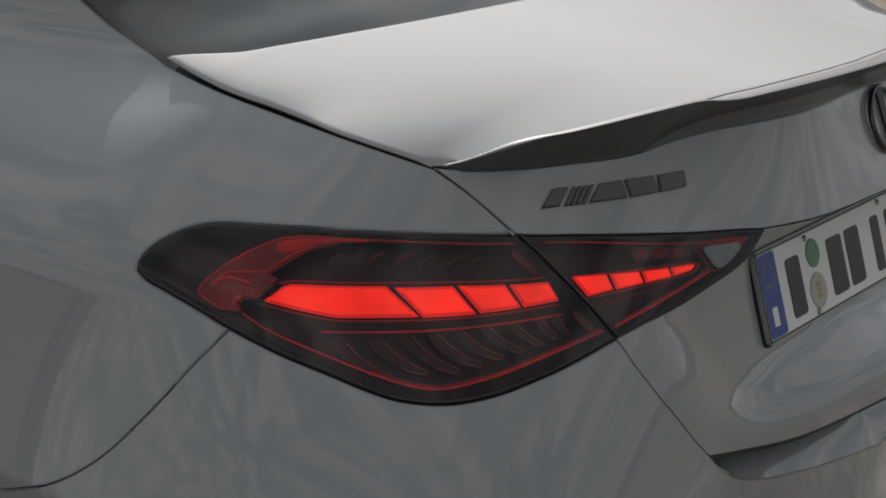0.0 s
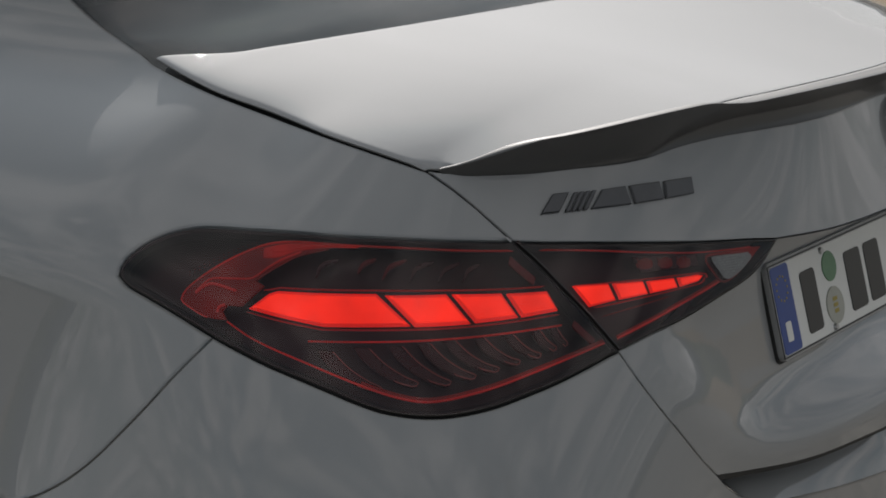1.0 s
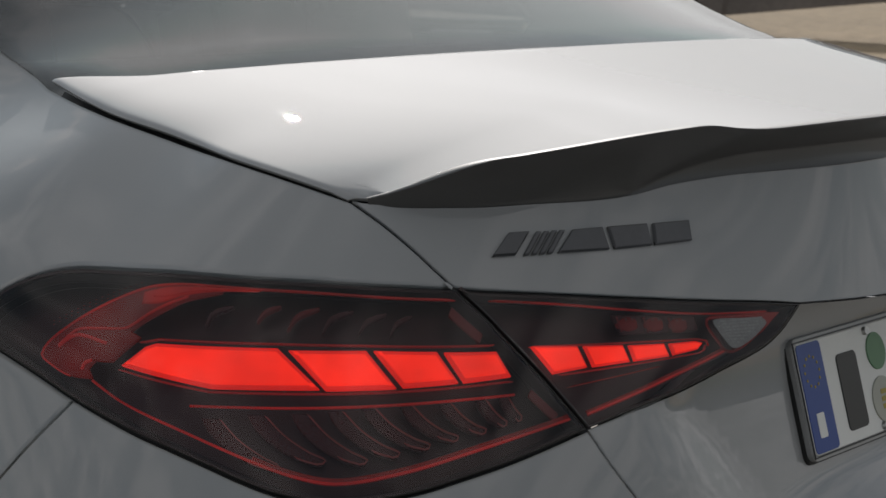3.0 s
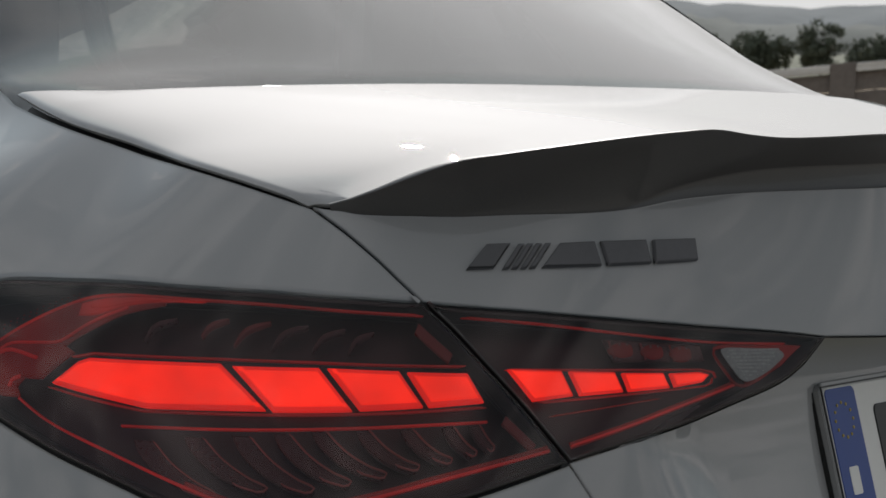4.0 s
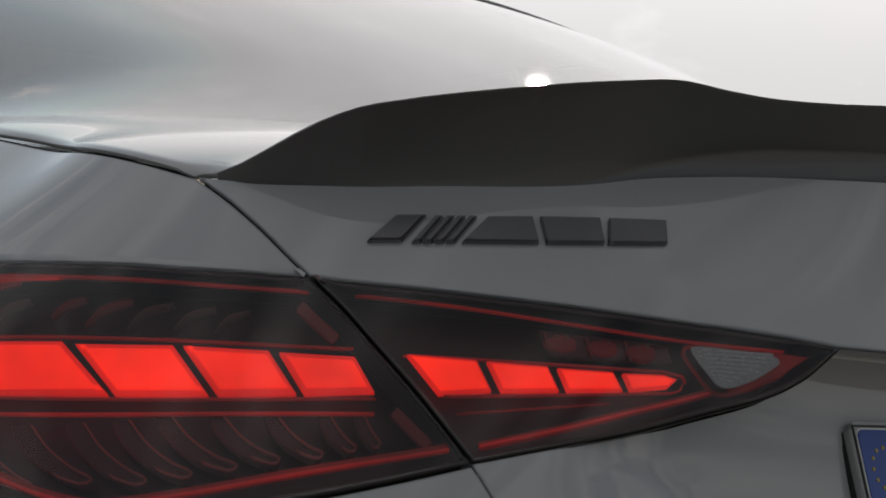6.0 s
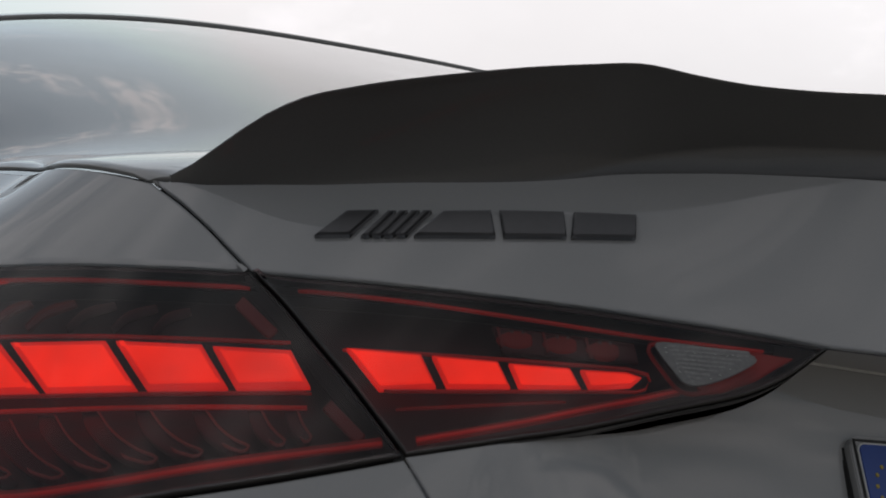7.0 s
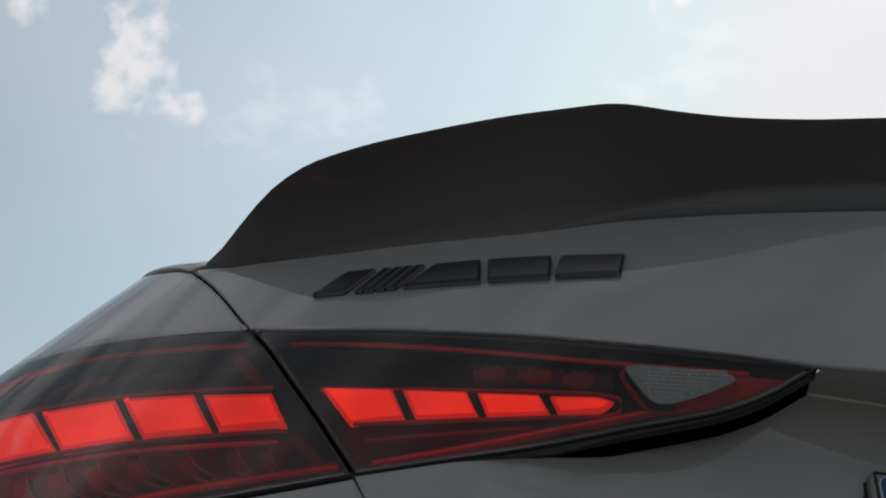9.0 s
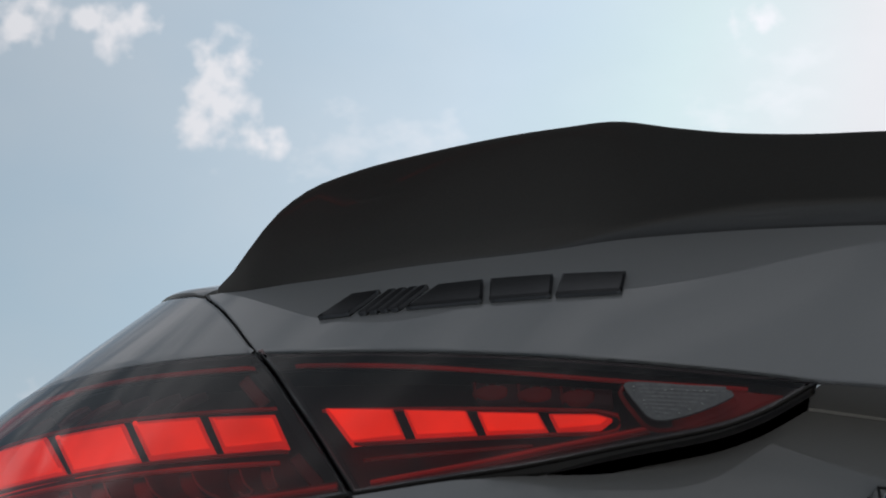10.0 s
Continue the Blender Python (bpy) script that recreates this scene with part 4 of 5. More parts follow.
def tail_lamp(side):
    lamp = panel("tail_lamp", joined(LAMP_TOP, LAMP_BOTTOM, LAMP_SEAM[::-1]), HOUSING, car, side=side, gap=0.0022, depth=0.028, deep=-0.026, label="wide dark red wrap-round tail lamp with lit bars")
    panel("lens", joined(LAMP_TOP, LAMP_BOTTOM, LAMP_SEAM[::-1]), LENS, lamp, side=side, gap=0.0018, depth=-0.0012, edge=0.002, deep=0.0024, label="smoked red outer lens").visible_shadow = False
    black_edge(joined(LAMP_TOP, LAMP_BOTTOM, LAMP_SEAM[::-1]), lamp, side)
    bars = [
        [(0.984, 0.877), (0.963, 0.8912), (0.953, 0.8942), (0.8515, 0.8965), (0.8155, 0.8715), (0.903, 0.868), (0.9525, 0.8735)],
        [(0.8425, 0.8955), (0.7755, 0.8965), (0.746, 0.873), (0.810, 0.871)],
        [(0.768, 0.8965), (0.705, 0.8955), (0.684, 0.8753), (0.739, 0.8735)],
        [(0.697, 0.895), (0.6445, 0.894), (0.631, 0.877), (0.678, 0.8752)],
    ]
    for bar in bars:
        light_bar(bar, outer_depth, 0.0024, lamp, side)
    ribbon("light_guide", dense([(0.645, 0.8985), (0.7785, 0.9003), (0.8515, 0.8998), (0.951, 0.8972), (0.969, 0.893)]), 0.0011, RED_TRIM, lamp, side, depth=0.006)
    ribbon("light_guide", dense([(0.986, 0.874), (0.9525, 0.8695), (0.903, 0.864), (0.811, 0.8675), (0.7415, 0.870), (0.630, 0.8735)]), 0.0011, RED_TRIM, lamp, side, depth=0.014)
    ribbon("light_guide", curve([(0.916, 0.8520), (0.84, 0.8555), (0.76, 0.8595), (0.69, 0.8620), (0.632, 0.8630)]), 0.0014, DIM_RED, lamp, side, depth=0.012)
    ribbon("light_guide", curve([(0.923, 0.939), (0.832, 0.938), (0.747, 0.935), (0.677, 0.933)]), 0.0012, RED_TRIM, lamp, side, depth=0.005)
    ribbon("light_guide", curve([(1.001, 0.8605), (0.970, 0.848), (0.918, 0.832), (0.863, 0.814), (0.829, 0.805), (0.799, 0.802), (0.749, 0.810), (0.685, 0.823), (0.587, 0.8395)]), 0.0018, DIM_RED, lamp, side, depth=0.005)
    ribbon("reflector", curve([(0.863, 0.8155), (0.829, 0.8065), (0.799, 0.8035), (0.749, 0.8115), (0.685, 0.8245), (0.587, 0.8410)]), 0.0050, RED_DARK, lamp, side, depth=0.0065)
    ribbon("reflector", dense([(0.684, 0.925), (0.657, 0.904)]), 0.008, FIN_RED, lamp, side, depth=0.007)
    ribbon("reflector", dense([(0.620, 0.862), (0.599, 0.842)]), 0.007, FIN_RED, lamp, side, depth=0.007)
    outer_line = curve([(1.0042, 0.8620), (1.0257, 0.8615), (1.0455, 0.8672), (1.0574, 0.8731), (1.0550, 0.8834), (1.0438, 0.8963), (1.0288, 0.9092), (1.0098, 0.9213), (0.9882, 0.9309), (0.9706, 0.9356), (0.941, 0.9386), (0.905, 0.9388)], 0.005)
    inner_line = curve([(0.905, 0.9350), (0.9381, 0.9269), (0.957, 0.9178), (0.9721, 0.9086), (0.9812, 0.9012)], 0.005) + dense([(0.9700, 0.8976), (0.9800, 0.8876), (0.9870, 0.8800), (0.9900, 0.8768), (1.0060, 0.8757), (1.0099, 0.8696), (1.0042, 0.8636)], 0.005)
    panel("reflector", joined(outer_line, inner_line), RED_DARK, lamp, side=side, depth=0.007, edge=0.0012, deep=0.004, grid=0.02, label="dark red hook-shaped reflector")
    # the lit upper end of the hook, and the thin guides that edge it
    end = panel("light_end", joined(curve([(0.982, 0.9300), (0.960, 0.9352), (0.935, 0.9374), (0.905, 0.9380), (0.870, 0.9384)], 0.004), curve([(0.870, 0.9372), (0.905, 0.9358), (0.940, 0.9305), (0.962, 0.9235), (0.980, 0.9215)], 0.004)), LIT_END, lamp, side=side, depth=0.0060, edge=0.0010, deep=0.002, grid=0.01, label="glowing red end of the hook")
    panel("light_core", joined(curve([(0.972, 0.9315), (0.955, 0.9350), (0.935, 0.9364), (0.905, 0.9372)], 0.004), curve([(0.905, 0.9364), (0.935, 0.9328), (0.955, 0.9282), (0.970, 0.9272)], 0.004)), LIT_END, end, side=side, depth=0.0050, edge=0.0008, deep=0.001, grid=0.01)
    ribbon("light_guide", outer_line[4:-2], 0.0013, DIM_RED, lamp, side, depth=0.0055)
    ribbon("light_guide", curve([(1.0438, 0.8827), (1.038, 0.8907), (1.0312, 0.8965), (1.010, 0.8995), (0.9869, 0.9021), (0.9795, 0.9063), (0.9696, 0.914), (0.9542, 0.9225), (0.9348, 0.9300)], 0.004), 0.0013, DIM_RED, lamp, side, depth=0.005)
    ribbon("light_guide", curve([(1.0440, 0.8815), (1.0375, 0.8885), (1.0290, 0.8925), (1.0000, 0.8895)], 0.004), 0.0022, DIM_RED, lamp, side, depth=0.0052)
    ribbon("light_guide", curve([(1.0142, 0.8675), (1.0136, 0.8725), (1.0079, 0.8755)], 0.002), 0.0022, DIM_RED, lamp, side, depth=0.005)
    strip = curve([(1.0559, 0.8965), (1.0349, 0.9101), (1.0128, 0.9226), (0.9844, 0.9335)], 0.0026)
    for a, b in zip(strip[::2], strip[1::2]):
        for lift in (0.0, 0.0028):
            ribbon("dot", [(a[0] + lift * 0.5, a[1] + lift), ((a[0] + b[0]) / 2 + lift * 0.5, (a[1] + b[1]) / 2 + lift)], 0.0011, RED_TRIM, lamp, side, depth=0.004, deep=0.0006)
    # tongue-shaped fins hanging under the bars, each with a paler rim
    for k in range(9):
        es, ez, ts, tz = spline([(-1, 0.847, 0.8120, 0.902, 0.8440), (0, 0.8116, 0.8181, 0.8668, 0.8490), (1, 0.7778, 0.8195, 0.8332, 0.8520), (2, 0.7500, 0.8247, 0.8039, 0.8552), (3, 0.7221, 0.8299, 0.7757, 0.8583), (4, 0.6951, 0.8346, 0.7397, 0.8595), (5, 0.6673, 0.8383, 0.7017, 0.8600), (6, 0.6456, 0.8424, 0.6659, 0.8610), (7, 0.630, 0.8450, 0.643, 0.8615)], k - 1)
        ds, dz = es - ts, ez - tz
        wide = 0.0100 - 0.0006 * k
        right = curve([(ts - wide, tz + 0.001), (ts + 0.30 * ds - wide, tz + 0.42 * dz), (ts + 0.66 * ds - wide * 0.9, tz + 0.76 * dz), (es - wide * 0.35, ez + 0.0022), (es - wide * 0.12, ez - 0.0005)], 0.003)
        low = curve([(es + wide * 0.4, ez - 0.0012), (ts + 0.74 * ds + wide * 0.4, tz + 0.93 * dz), (ts + 0.38 * ds + wide * 0.45, tz + 0.64 * dz), (ts + 0.12 * ds + wide * 0.5, tz + 0.28 * dz), (ts + wide * 0.5, tz + 0.001)], 0.003)
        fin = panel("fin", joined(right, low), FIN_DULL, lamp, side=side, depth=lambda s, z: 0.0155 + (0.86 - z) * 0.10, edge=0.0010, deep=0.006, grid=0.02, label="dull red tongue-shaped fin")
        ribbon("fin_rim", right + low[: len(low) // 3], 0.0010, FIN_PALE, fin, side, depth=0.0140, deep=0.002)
    # small lit commas over the bars, fading towards the joint
    for k, line in enumerate(([(0.9159, 0.9118), (0.9116, 0.9223), (0.8946, 0.9284)], [(0.8720, 0.9175), (0.8668, 0.9252), (0.8534, 0.9302)], [(0.8457, 0.9123), (0.8384, 0.9231), (0.8193, 0.9297)], [(0.8153, 0.9112), (0.8080, 0.9219), (0.7868, 0.9279)], [(0.7816, 0.9110), (0.7736, 0.9202), (0.7526, 0.9262)], [(0.7490, 0.9105), (0.7420, 0.9190), (0.7240, 0.9245)])):
        ribbon("fin", curve(line, 0.003), 0.0036, (FIN_DULL, FIN_RED, FIN_RED, FIN_DULL, FIN_DULL, FIN_DULL)[k], lamp, side, depth=0.014, deep=0.006, taper=True)
    return lamp


def black_edge(outline, lamp, side):
    """The opaque black border of the lens, turned in at the joint."""
    n = len(outline)
    verts, faces = [], []
    wide = shifted(outline, 0.0045)
    for i, p in enumerate(outline):
        joint = min(math.dist(p, q) for q in LAMP_SEAM[::3])
        k = min(0.40 + 0.6 * ease(0.004, 0.02, joint), 0.12 + math.dist(p, (0.304, 0.909)) / 0.04, 1.0)
        wide[i] = (p[0] + (wide[i][0] - p[0]) * k, p[1] + (wide[i][1] - p[1]) * k)
    for line, lift in ((shifted(outline, 0.0012), -0.012), (shifted(outline, 0.0012), -0.0004), (shifted(outline, 0.0030), 0.0002), (wide, -0.0006)):
        for p in line:
            q, out_ = face(tail, *p)
            verts.append(q + out_ * lift)
    for r in range(3):
        for i in range(n):
            j = (i + 1) % n
            faces.append((r * n + i, r * n + j, r * n + n + j, r * n + n + i))
    if side > 0:
        verts = [Vector((across(1, v.x), v.y, v.z)) for v in verts]
    me = bpy.data.meshes.new("border")
    me.from_pydata(verts, [], faces)
    me.polygons.foreach_set("use_smooth", [True] * len(me.polygons))
    return piece("border", me, BORDER, lamp)


def lid_lamp(side):
    out_line = joined(INNER_TOP, INNER_BOTTOM, LAMP_SEAM[::-1])
    lamp = panel("lid_tail_lamp", out_line, HOUSING, car, side=side, gap=0.0022, depth=0.026, deep=-0.024, label="pointed dark red tail lamp set in the boot lid")
    panel("lens", out_line, LENS, lamp, side=side, gap=0.0018, depth=-0.0012, edge=0.002, deep=0.0024, label="smoked red outer lens").visible_shadow = False
    black_edge(out_line, lamp, side)
    bars = [
        [(0.6094, 0.8960), (0.5640, 0.8942), (0.5545, 0.8785), (0.5887, 0.8762)],
        [(0.5570, 0.8938), (0.5170, 0.8922), (0.5090, 0.8792), (0.5475, 0.8783)],
        [(0.5098, 0.8915), (0.4712, 0.8903), (0.4640, 0.8800), (0.5030, 0.8792)],
        [(0.4640, 0.8898), (0.4340, 0.8896), (0.4245, 0.8872), (0.4310, 0.8825), (0.4580, 0.8802)],
    ]
    for bar in bars:
        light_bar(bar, inner_depth, 0.0014, lamp, side)
    ribbon("light_guide", dense([(0.612, 0.8965), (0.517, 0.8938), (0.434, 0.8912), (0.421, 0.8885), (0.419, 0.8845)]), 0.0011, RED_TRIM, lamp, side, depth=0.007)
    ribbon("light_guide", dense([(0.419, 0.8850), (0.4215, 0.8815), (0.428, 0.8795), (0.50, 0.8770), (0.586, 0.8742)]), 0.0011, RED_TRIM, lamp, side, depth=0.0115)
    ribbon("light_guide", curve([(0.643, 0.932), (0.575, 0.927), (0.502, 0.919), (0.423, 0.911), (0.345, 0.9065)]), 0.0012, RED_TRIM, lamp, side, depth=0.005)
    ribbon("light_guide", curve([(0.567, 0.842), (0.509, 0.854), (0.470, 0.863), (0.429, 0.872), (0.402, 0.8785)]), 0.0016, DIM_RED, lamp, side, depth=0.005)
    ribbon("reflector", curve([(0.567, 0.8425), (0.509, 0.8545), (0.470, 0.8635), (0.429, 0.8725), (0.402, 0.879)]), 0.0046, RED_DARK, lamp, side, depth=0.0065)
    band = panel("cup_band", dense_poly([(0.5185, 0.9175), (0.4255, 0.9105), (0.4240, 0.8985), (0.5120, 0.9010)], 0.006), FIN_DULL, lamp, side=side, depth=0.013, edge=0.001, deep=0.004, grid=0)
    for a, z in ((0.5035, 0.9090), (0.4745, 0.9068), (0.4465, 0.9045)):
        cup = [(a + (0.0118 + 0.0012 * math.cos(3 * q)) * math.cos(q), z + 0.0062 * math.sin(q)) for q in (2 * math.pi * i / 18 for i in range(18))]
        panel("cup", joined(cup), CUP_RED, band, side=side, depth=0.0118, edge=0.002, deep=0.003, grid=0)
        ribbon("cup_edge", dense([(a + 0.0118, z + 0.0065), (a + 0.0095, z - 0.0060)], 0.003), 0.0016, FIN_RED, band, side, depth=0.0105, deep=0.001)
        for q in (-0.004, 0.003):
            ribbon("hole", [(a + q + 0.001, z + 0.0035), (a + q - 0.001, z + 0.0035)], 0.0020, BORDER, band, side, depth=0.0095, deep=0.0006)
    ribbon("light_guide", dense([(0.5785, 0.8650), (0.4736, 0.8730)]), 0.0008, RED_DARK, lamp, side, depth=0.014)
    tip = dense([(0.390, 0.9075), (0.388, 0.8785), (0.372, 0.8815), (0.350, 0.890), (0.337, 0.898), (0.325, 0.9045), (0.352, 0.907)])
    panel("reflector", joined(tip), RED_DARK, lamp, side=side, depth=0.008, edge=0.0012, deep=0.004, grid=0.02)
    rev = curve([(0.385, 0.9032), (0.366, 0.9020), (0.356, 0.9000), (0.3535, 0.8968), (0.360, 0.8920), (0.374, 0.8850), (0.388, 0.8800), (0.397, 0.8788), (0.403, 0.8810), (0.409, 0.8885), (0.416, 0.8985), (0.4175, 0.9030), (0.413, 0.9045), (0.400, 0.9042), (0.386, 0.9033)], 0.003)
    ribbon("reflector", shifted(rev, -0.0022)[::-1], 0.0026, RED_DARK, lamp, side, depth=0.0045, deep=0.001)
    light = panel("reversing_light", joined(rev), BOWL, lamp, side=side, depth=-0.0018, edge=0.0005, deep=0.0016, grid=0.02, label="clear ribbed reversing light")
    for k in range(9):
        z = 0.8815 + 0.0026 * k
        a = 0.417 - (0.905 - z) * 0.62
        b = 0.352 + max(0.9 - z, 0) * 2.05
        ribbon("rib", dense([(a - 0.005, z), (b + 0.006, z - 0.001)]), 0.0015, RIB, light, side, depth=-0.0021, deep=0.0006)
    # sparkles of light painted as tiny bright specks on the crystal inside it
    for a, z in ((0.4115, 0.9012), (0.4112, 0.8985), (0.4050, 0.8920), (0.4045, 0.8895), (0.4040, 0.8872), (0.3800, 0.8990), (0.3760, 0.8992), (0.3725, 0.8988), (0.3690, 0.8992), (0.3660, 0.8984), (0.3890, 0.8995), (0.3930, 0.8990), (0.3850, 0.8838), (0.3790, 0.8865), (0.3720, 0.8905)):
        ribbon("sparkle", [(a + 0.0007, z), (a - 0.0007, z)], 0.0011, SPARKLE, light, side, depth=-0.0024, deep=0.0004)
    return lamp


for side in (-1, 1):
    tail_lamp(side)
    lid_lamp(side)

# ---- badge and emblem, as plain shapes ----
badge = panel("badge", dense_poly([(0.611, 0.9805), (0.590, 0.9815), (0.609, 0.9635), (0.633, 0.9625)], 0.004), BADGE, car, depth=-0.0042, edge=0.0014, deep=0.0055, grid=0, label="dark chrome slanted block badge")
for k in range(4):
    t0 = 0.5835 - 0.0078 * k
    panel("slat", dense_poly([(t0, 0.981 + 0.0003 * k), (t0 - 0.0054, 0.9812 + 0.0003 * k), (t0 + 0.0125, 0.9632 + 0.0003 * k), (t0 + 0.0180, 0.963 + 0.0003 * k)], 0.004), BADGE, badge, depth=-0.0042, edge=0.0012, deep=0.0055, grid=0)
for block in ([(0.547, 0.9822), (0.516, 0.9838), (0.5145, 0.9662), (0.567, 0.9645)], [(0.5105, 0.984), (0.4670, 0.9853), (0.4672, 0.968), (0.509, 0.9663)], [(0.4600, 0.9853), (0.4170, 0.9862), (0.4200, 0.970), (0.464, 0.968)]):
    panel("block", dense_poly(block, 0.004), BADGE, badge, depth=-0.0042, edge=0.0016, deep=0.0055, grid=0)

bm = bmesh.new()
hub, out_way = face(tail, 0.045, 0.985)
hub = Vector((0.045, hub.y, hub.z)) + out_way * 0.004
turn = out_way.to_track_quat("Z", "Y").to_matrix().to_4x4()
rings = []
for i in range(64):
    a = 2 * math.pi * i / 64
    ring = []
    for j in range(12):
        b = 2 * math.pi * j / 12
        r = 0.0435 + 0.0034 * math.cos(b)
        ring.append(bm.verts.new(Matrix.Translation(hub) @ turn @ Vector((r * math.cos(a), r * math.sin(a), 0.0042 * math.sin(b)))))
    rings.append(ring)
for i in range(64):
    for j in range(12):
        bm.faces.new((rings[i - 1][j - 1], rings[i][j - 1], rings[i][j], rings[i - 1][j])).smooth = True
bmesh.ops.recalc_face_normals(bm, faces=bm.faces[:])
emblem = part("emblem", bm, GLOSS_BLACK, car, "gloss black ring emblem")
bm = bmesh.new()
bmesh.ops.create_cone(bm, segments=4, radius1=0.006, radius2=0.003, depth=0.084, cap_ends=True, matrix=Matrix.Translation(hub) @ turn @ Matrix.Rotation(radians(90), 4, "X"))
part("bar", bm, BADGE, emblem)

# ---- number plate ----
PLATE_DOWN = Vector((0, -0.31, -0.95)).normalized()
PLATE_OUT = Vector((0, -0.95, 0.31)).normalized()
PLATE_AT = Vector((-0.258, 0.0, 0.8605))


def on_plate(u, v, w=0.0):
    return PLATE_AT + Vector((u, 0, 0)) + PLATE_DOWN * v + PLATE_OUT * w


def plate_sheet(name, corners, w, thick, mat, parent, label="", soft=0.0008):
    """A flat sheet on the plate, from corners (u, v), standing w proud."""
    bm = bmesh.new()
    low = [bm.verts.new(on_plate(u, v, w - thick)) for u, v in corners]
    top = [bm.verts.new(on_plate(u, v, w)) for u, v in corners]
    n = len(corners)
    bm.faces.new(top)
    for i in range(n):
        bm.faces.new((low[i], low[(i + 1) % n], top[(i + 1) % n], top[i]))
    bmesh.ops.recalc_face_normals(bm, faces=bm.faces[:])
    edges = [e for e in bm.edges if all(v in top for v in e.verts)]
    bmesh.ops.bevel(bm, geom=edges, offset=soft, segments=2, affect="EDGES")
    return part(name, bm, mat, parent, label)


def rounded(u0, v0, u1, v1, r, n=6):
    pts = []
    for cu, cv, a0 in ((u1 - r, v0 + r, -90), (u1 - r, v1 - r, 0), (u0 + r, v1 - r, 90), (u0 + r, v0 + r, 180)):
        for k in range(n + 1):
            a = radians(a0 + 90 * k / n)
            pts.append((cu + r * math.cos(a), cv + r * math.sin(a)))
    return pts


plate = plate_sheet("number_plate", rounded(0.0, 0.0, 0.523, 0.118, 0.010), 0.0, 0.006, PLATE_RIM, car, "white number plate with a blue band at its end")
plate_sheet("plate_face", rounded(0.0045, 0.0045, 0.5185, 0.1135, 0.007), 0.0008, 0.001, PLATE_WHITE, plate)
for u0, v0, u1, v1 in ((0.0028, 0.0028, 0.5202, 0.0042), (0.0028, 0.1138, 0.5202, 0.1152), (0.0028, 0.0042, 0.0042, 0.1138), (0.5188, 0.0042, 0.5202, 0.1138)):
    plate_sheet("plate_line", [(u0, v0), (u1, v0), (u1, v1), (u0, v1)], 0.0012, 0.001, PLATE_BLACK, plate, soft=0.0002)
band = plate_sheet("blue_band", rounded(0.0062, 0.0062, 0.0515, 0.1118, 0.005), 0.0016, 0.001, PLATE_BLUE, plate, "blue end band with a ring of gold dots", soft=0.0003)
for k in range(12):
    a = 2 * math.pi * k / 12
    cu, cv = 0.0275 + 0.0135 * math.cos(a), 0.034 + 0.0150 * math.sin(a)
    plate_sheet("gold_dot", [(cu + 0.0016 * math.cos(b * math.pi / 3), cv + 0.0016 * math.sin(b * math.pi / 3)) for b in range(6)], 0.0021, 0.0005, STAR_GOLD, band, soft=0.0002)
plate_sheet("pale_bar", rounded(0.0190, 0.074, 0.0330, 0.098, 0.002), 0.0021, 0.0006, PLATE_WHITE, band, soft=0.0002)
for u0, u1 in ((0.076, 0.116), (0.200, 0.247), (0.258, 0.303), (0.345, 0.372), (0.395, 0.437), (0.452, 0.494)):
    plate_sheet("black_bar", rounded(u0, 0.0255, u1, 0.102, 0.006), 0.0018, 0.0012, PLATE_BLACK, plate, soft=0.0006)
for cu, cv, r, mat, tone in ((0.157, 0.0335, 0.0190, SEAL_GREEN, "green round sticker"), (0.1545, 0.0825, 0.0235, SEAL_GREY, "grey round sticker")):
    disc = plate_sheet("sticker", [(cu + r * math.cos(2 * math.pi * k / 32), cv + r * math.sin(2 * math.pi * k / 32)) for k in range(32)], 0.0022, 0.0014, mat, plate, tone, soft=0.0004)
    if mat is SEAL_GREY:
        for k in range(3):
            plate_sheet("gold_bar", rounded(cu - 0.006, cv - 0.0105 + 0.0075 * k, cu + 0.006, cv - 0.0055 + 0.0075 * k, 0.001), 0.0026, 0.0005, STAR_GOLD, disc, soft=0.0002)
for cu, cv in ((0.142, 0.0110), (0.1436, 0.1080), (0.380, 0.0110), (0.380, 0.1080)):
    bm = bmesh.new()
    m = Matrix.Translation(on_plate(cu, cv, 0.0025)) @ PLATE_OUT.to_track_quat("Z", "Y").to_matrix().to_4x4()
    bmesh.ops.create_cone(bm, segments=20, radius1=0.0045, radius2=0.0036, depth=0.004, cap_ends=True, matrix=m)
    bmesh.ops.create_cone(bm, segments=6, radius1=0.0020, radius2=0.0016, depth=0.0045, cap_ends=True, matrix=m)
    part("bolt", bm, STEEL, plate)
# black carrier behind the plate
plate_sheet("carrier", rounded(-0.0025, -0.0025, 0.5255, 0.1205, 0.010), -0.006, 0.010, SEAL, plate)

# ---- ground ----
GROUND = 0.05
bm = bmesh.new()
bmesh.ops.create_grid(bm, x_segments=120, y_segments=120, size=2600)
for v in bm.verts:
    v.co.x = v.co.x * (abs(v.co.x) / 2600) ** 1.2
    v.co.y = v.co.y * (abs(v.co.y) / 2600) ** 1.2
    d = math.hypot(v.co.x, v.co.y)
    v.co.z = GROUND + (0.05 * noise.noise(v.co * 0.4) * ease(4, 9, d) if d < 60 else 0)
ground = tagged(part("ground", bm, SAND), "dry pale sand and gravel under the car", "ground", kind="structure")

# ---- road barrier ----
barrier = thing("road_barrier", "weathered grey roadside barrier with a pale top rail on sand", "barrier")
B_AT, B_WAY, B_CLIMB = Vector((15.3, 9.95, 0.0)), Vector((0.537, -0.843, 0)), 0.13
B_SIDE = Vector((-B_WAY.y, B_WAY.x, 0))


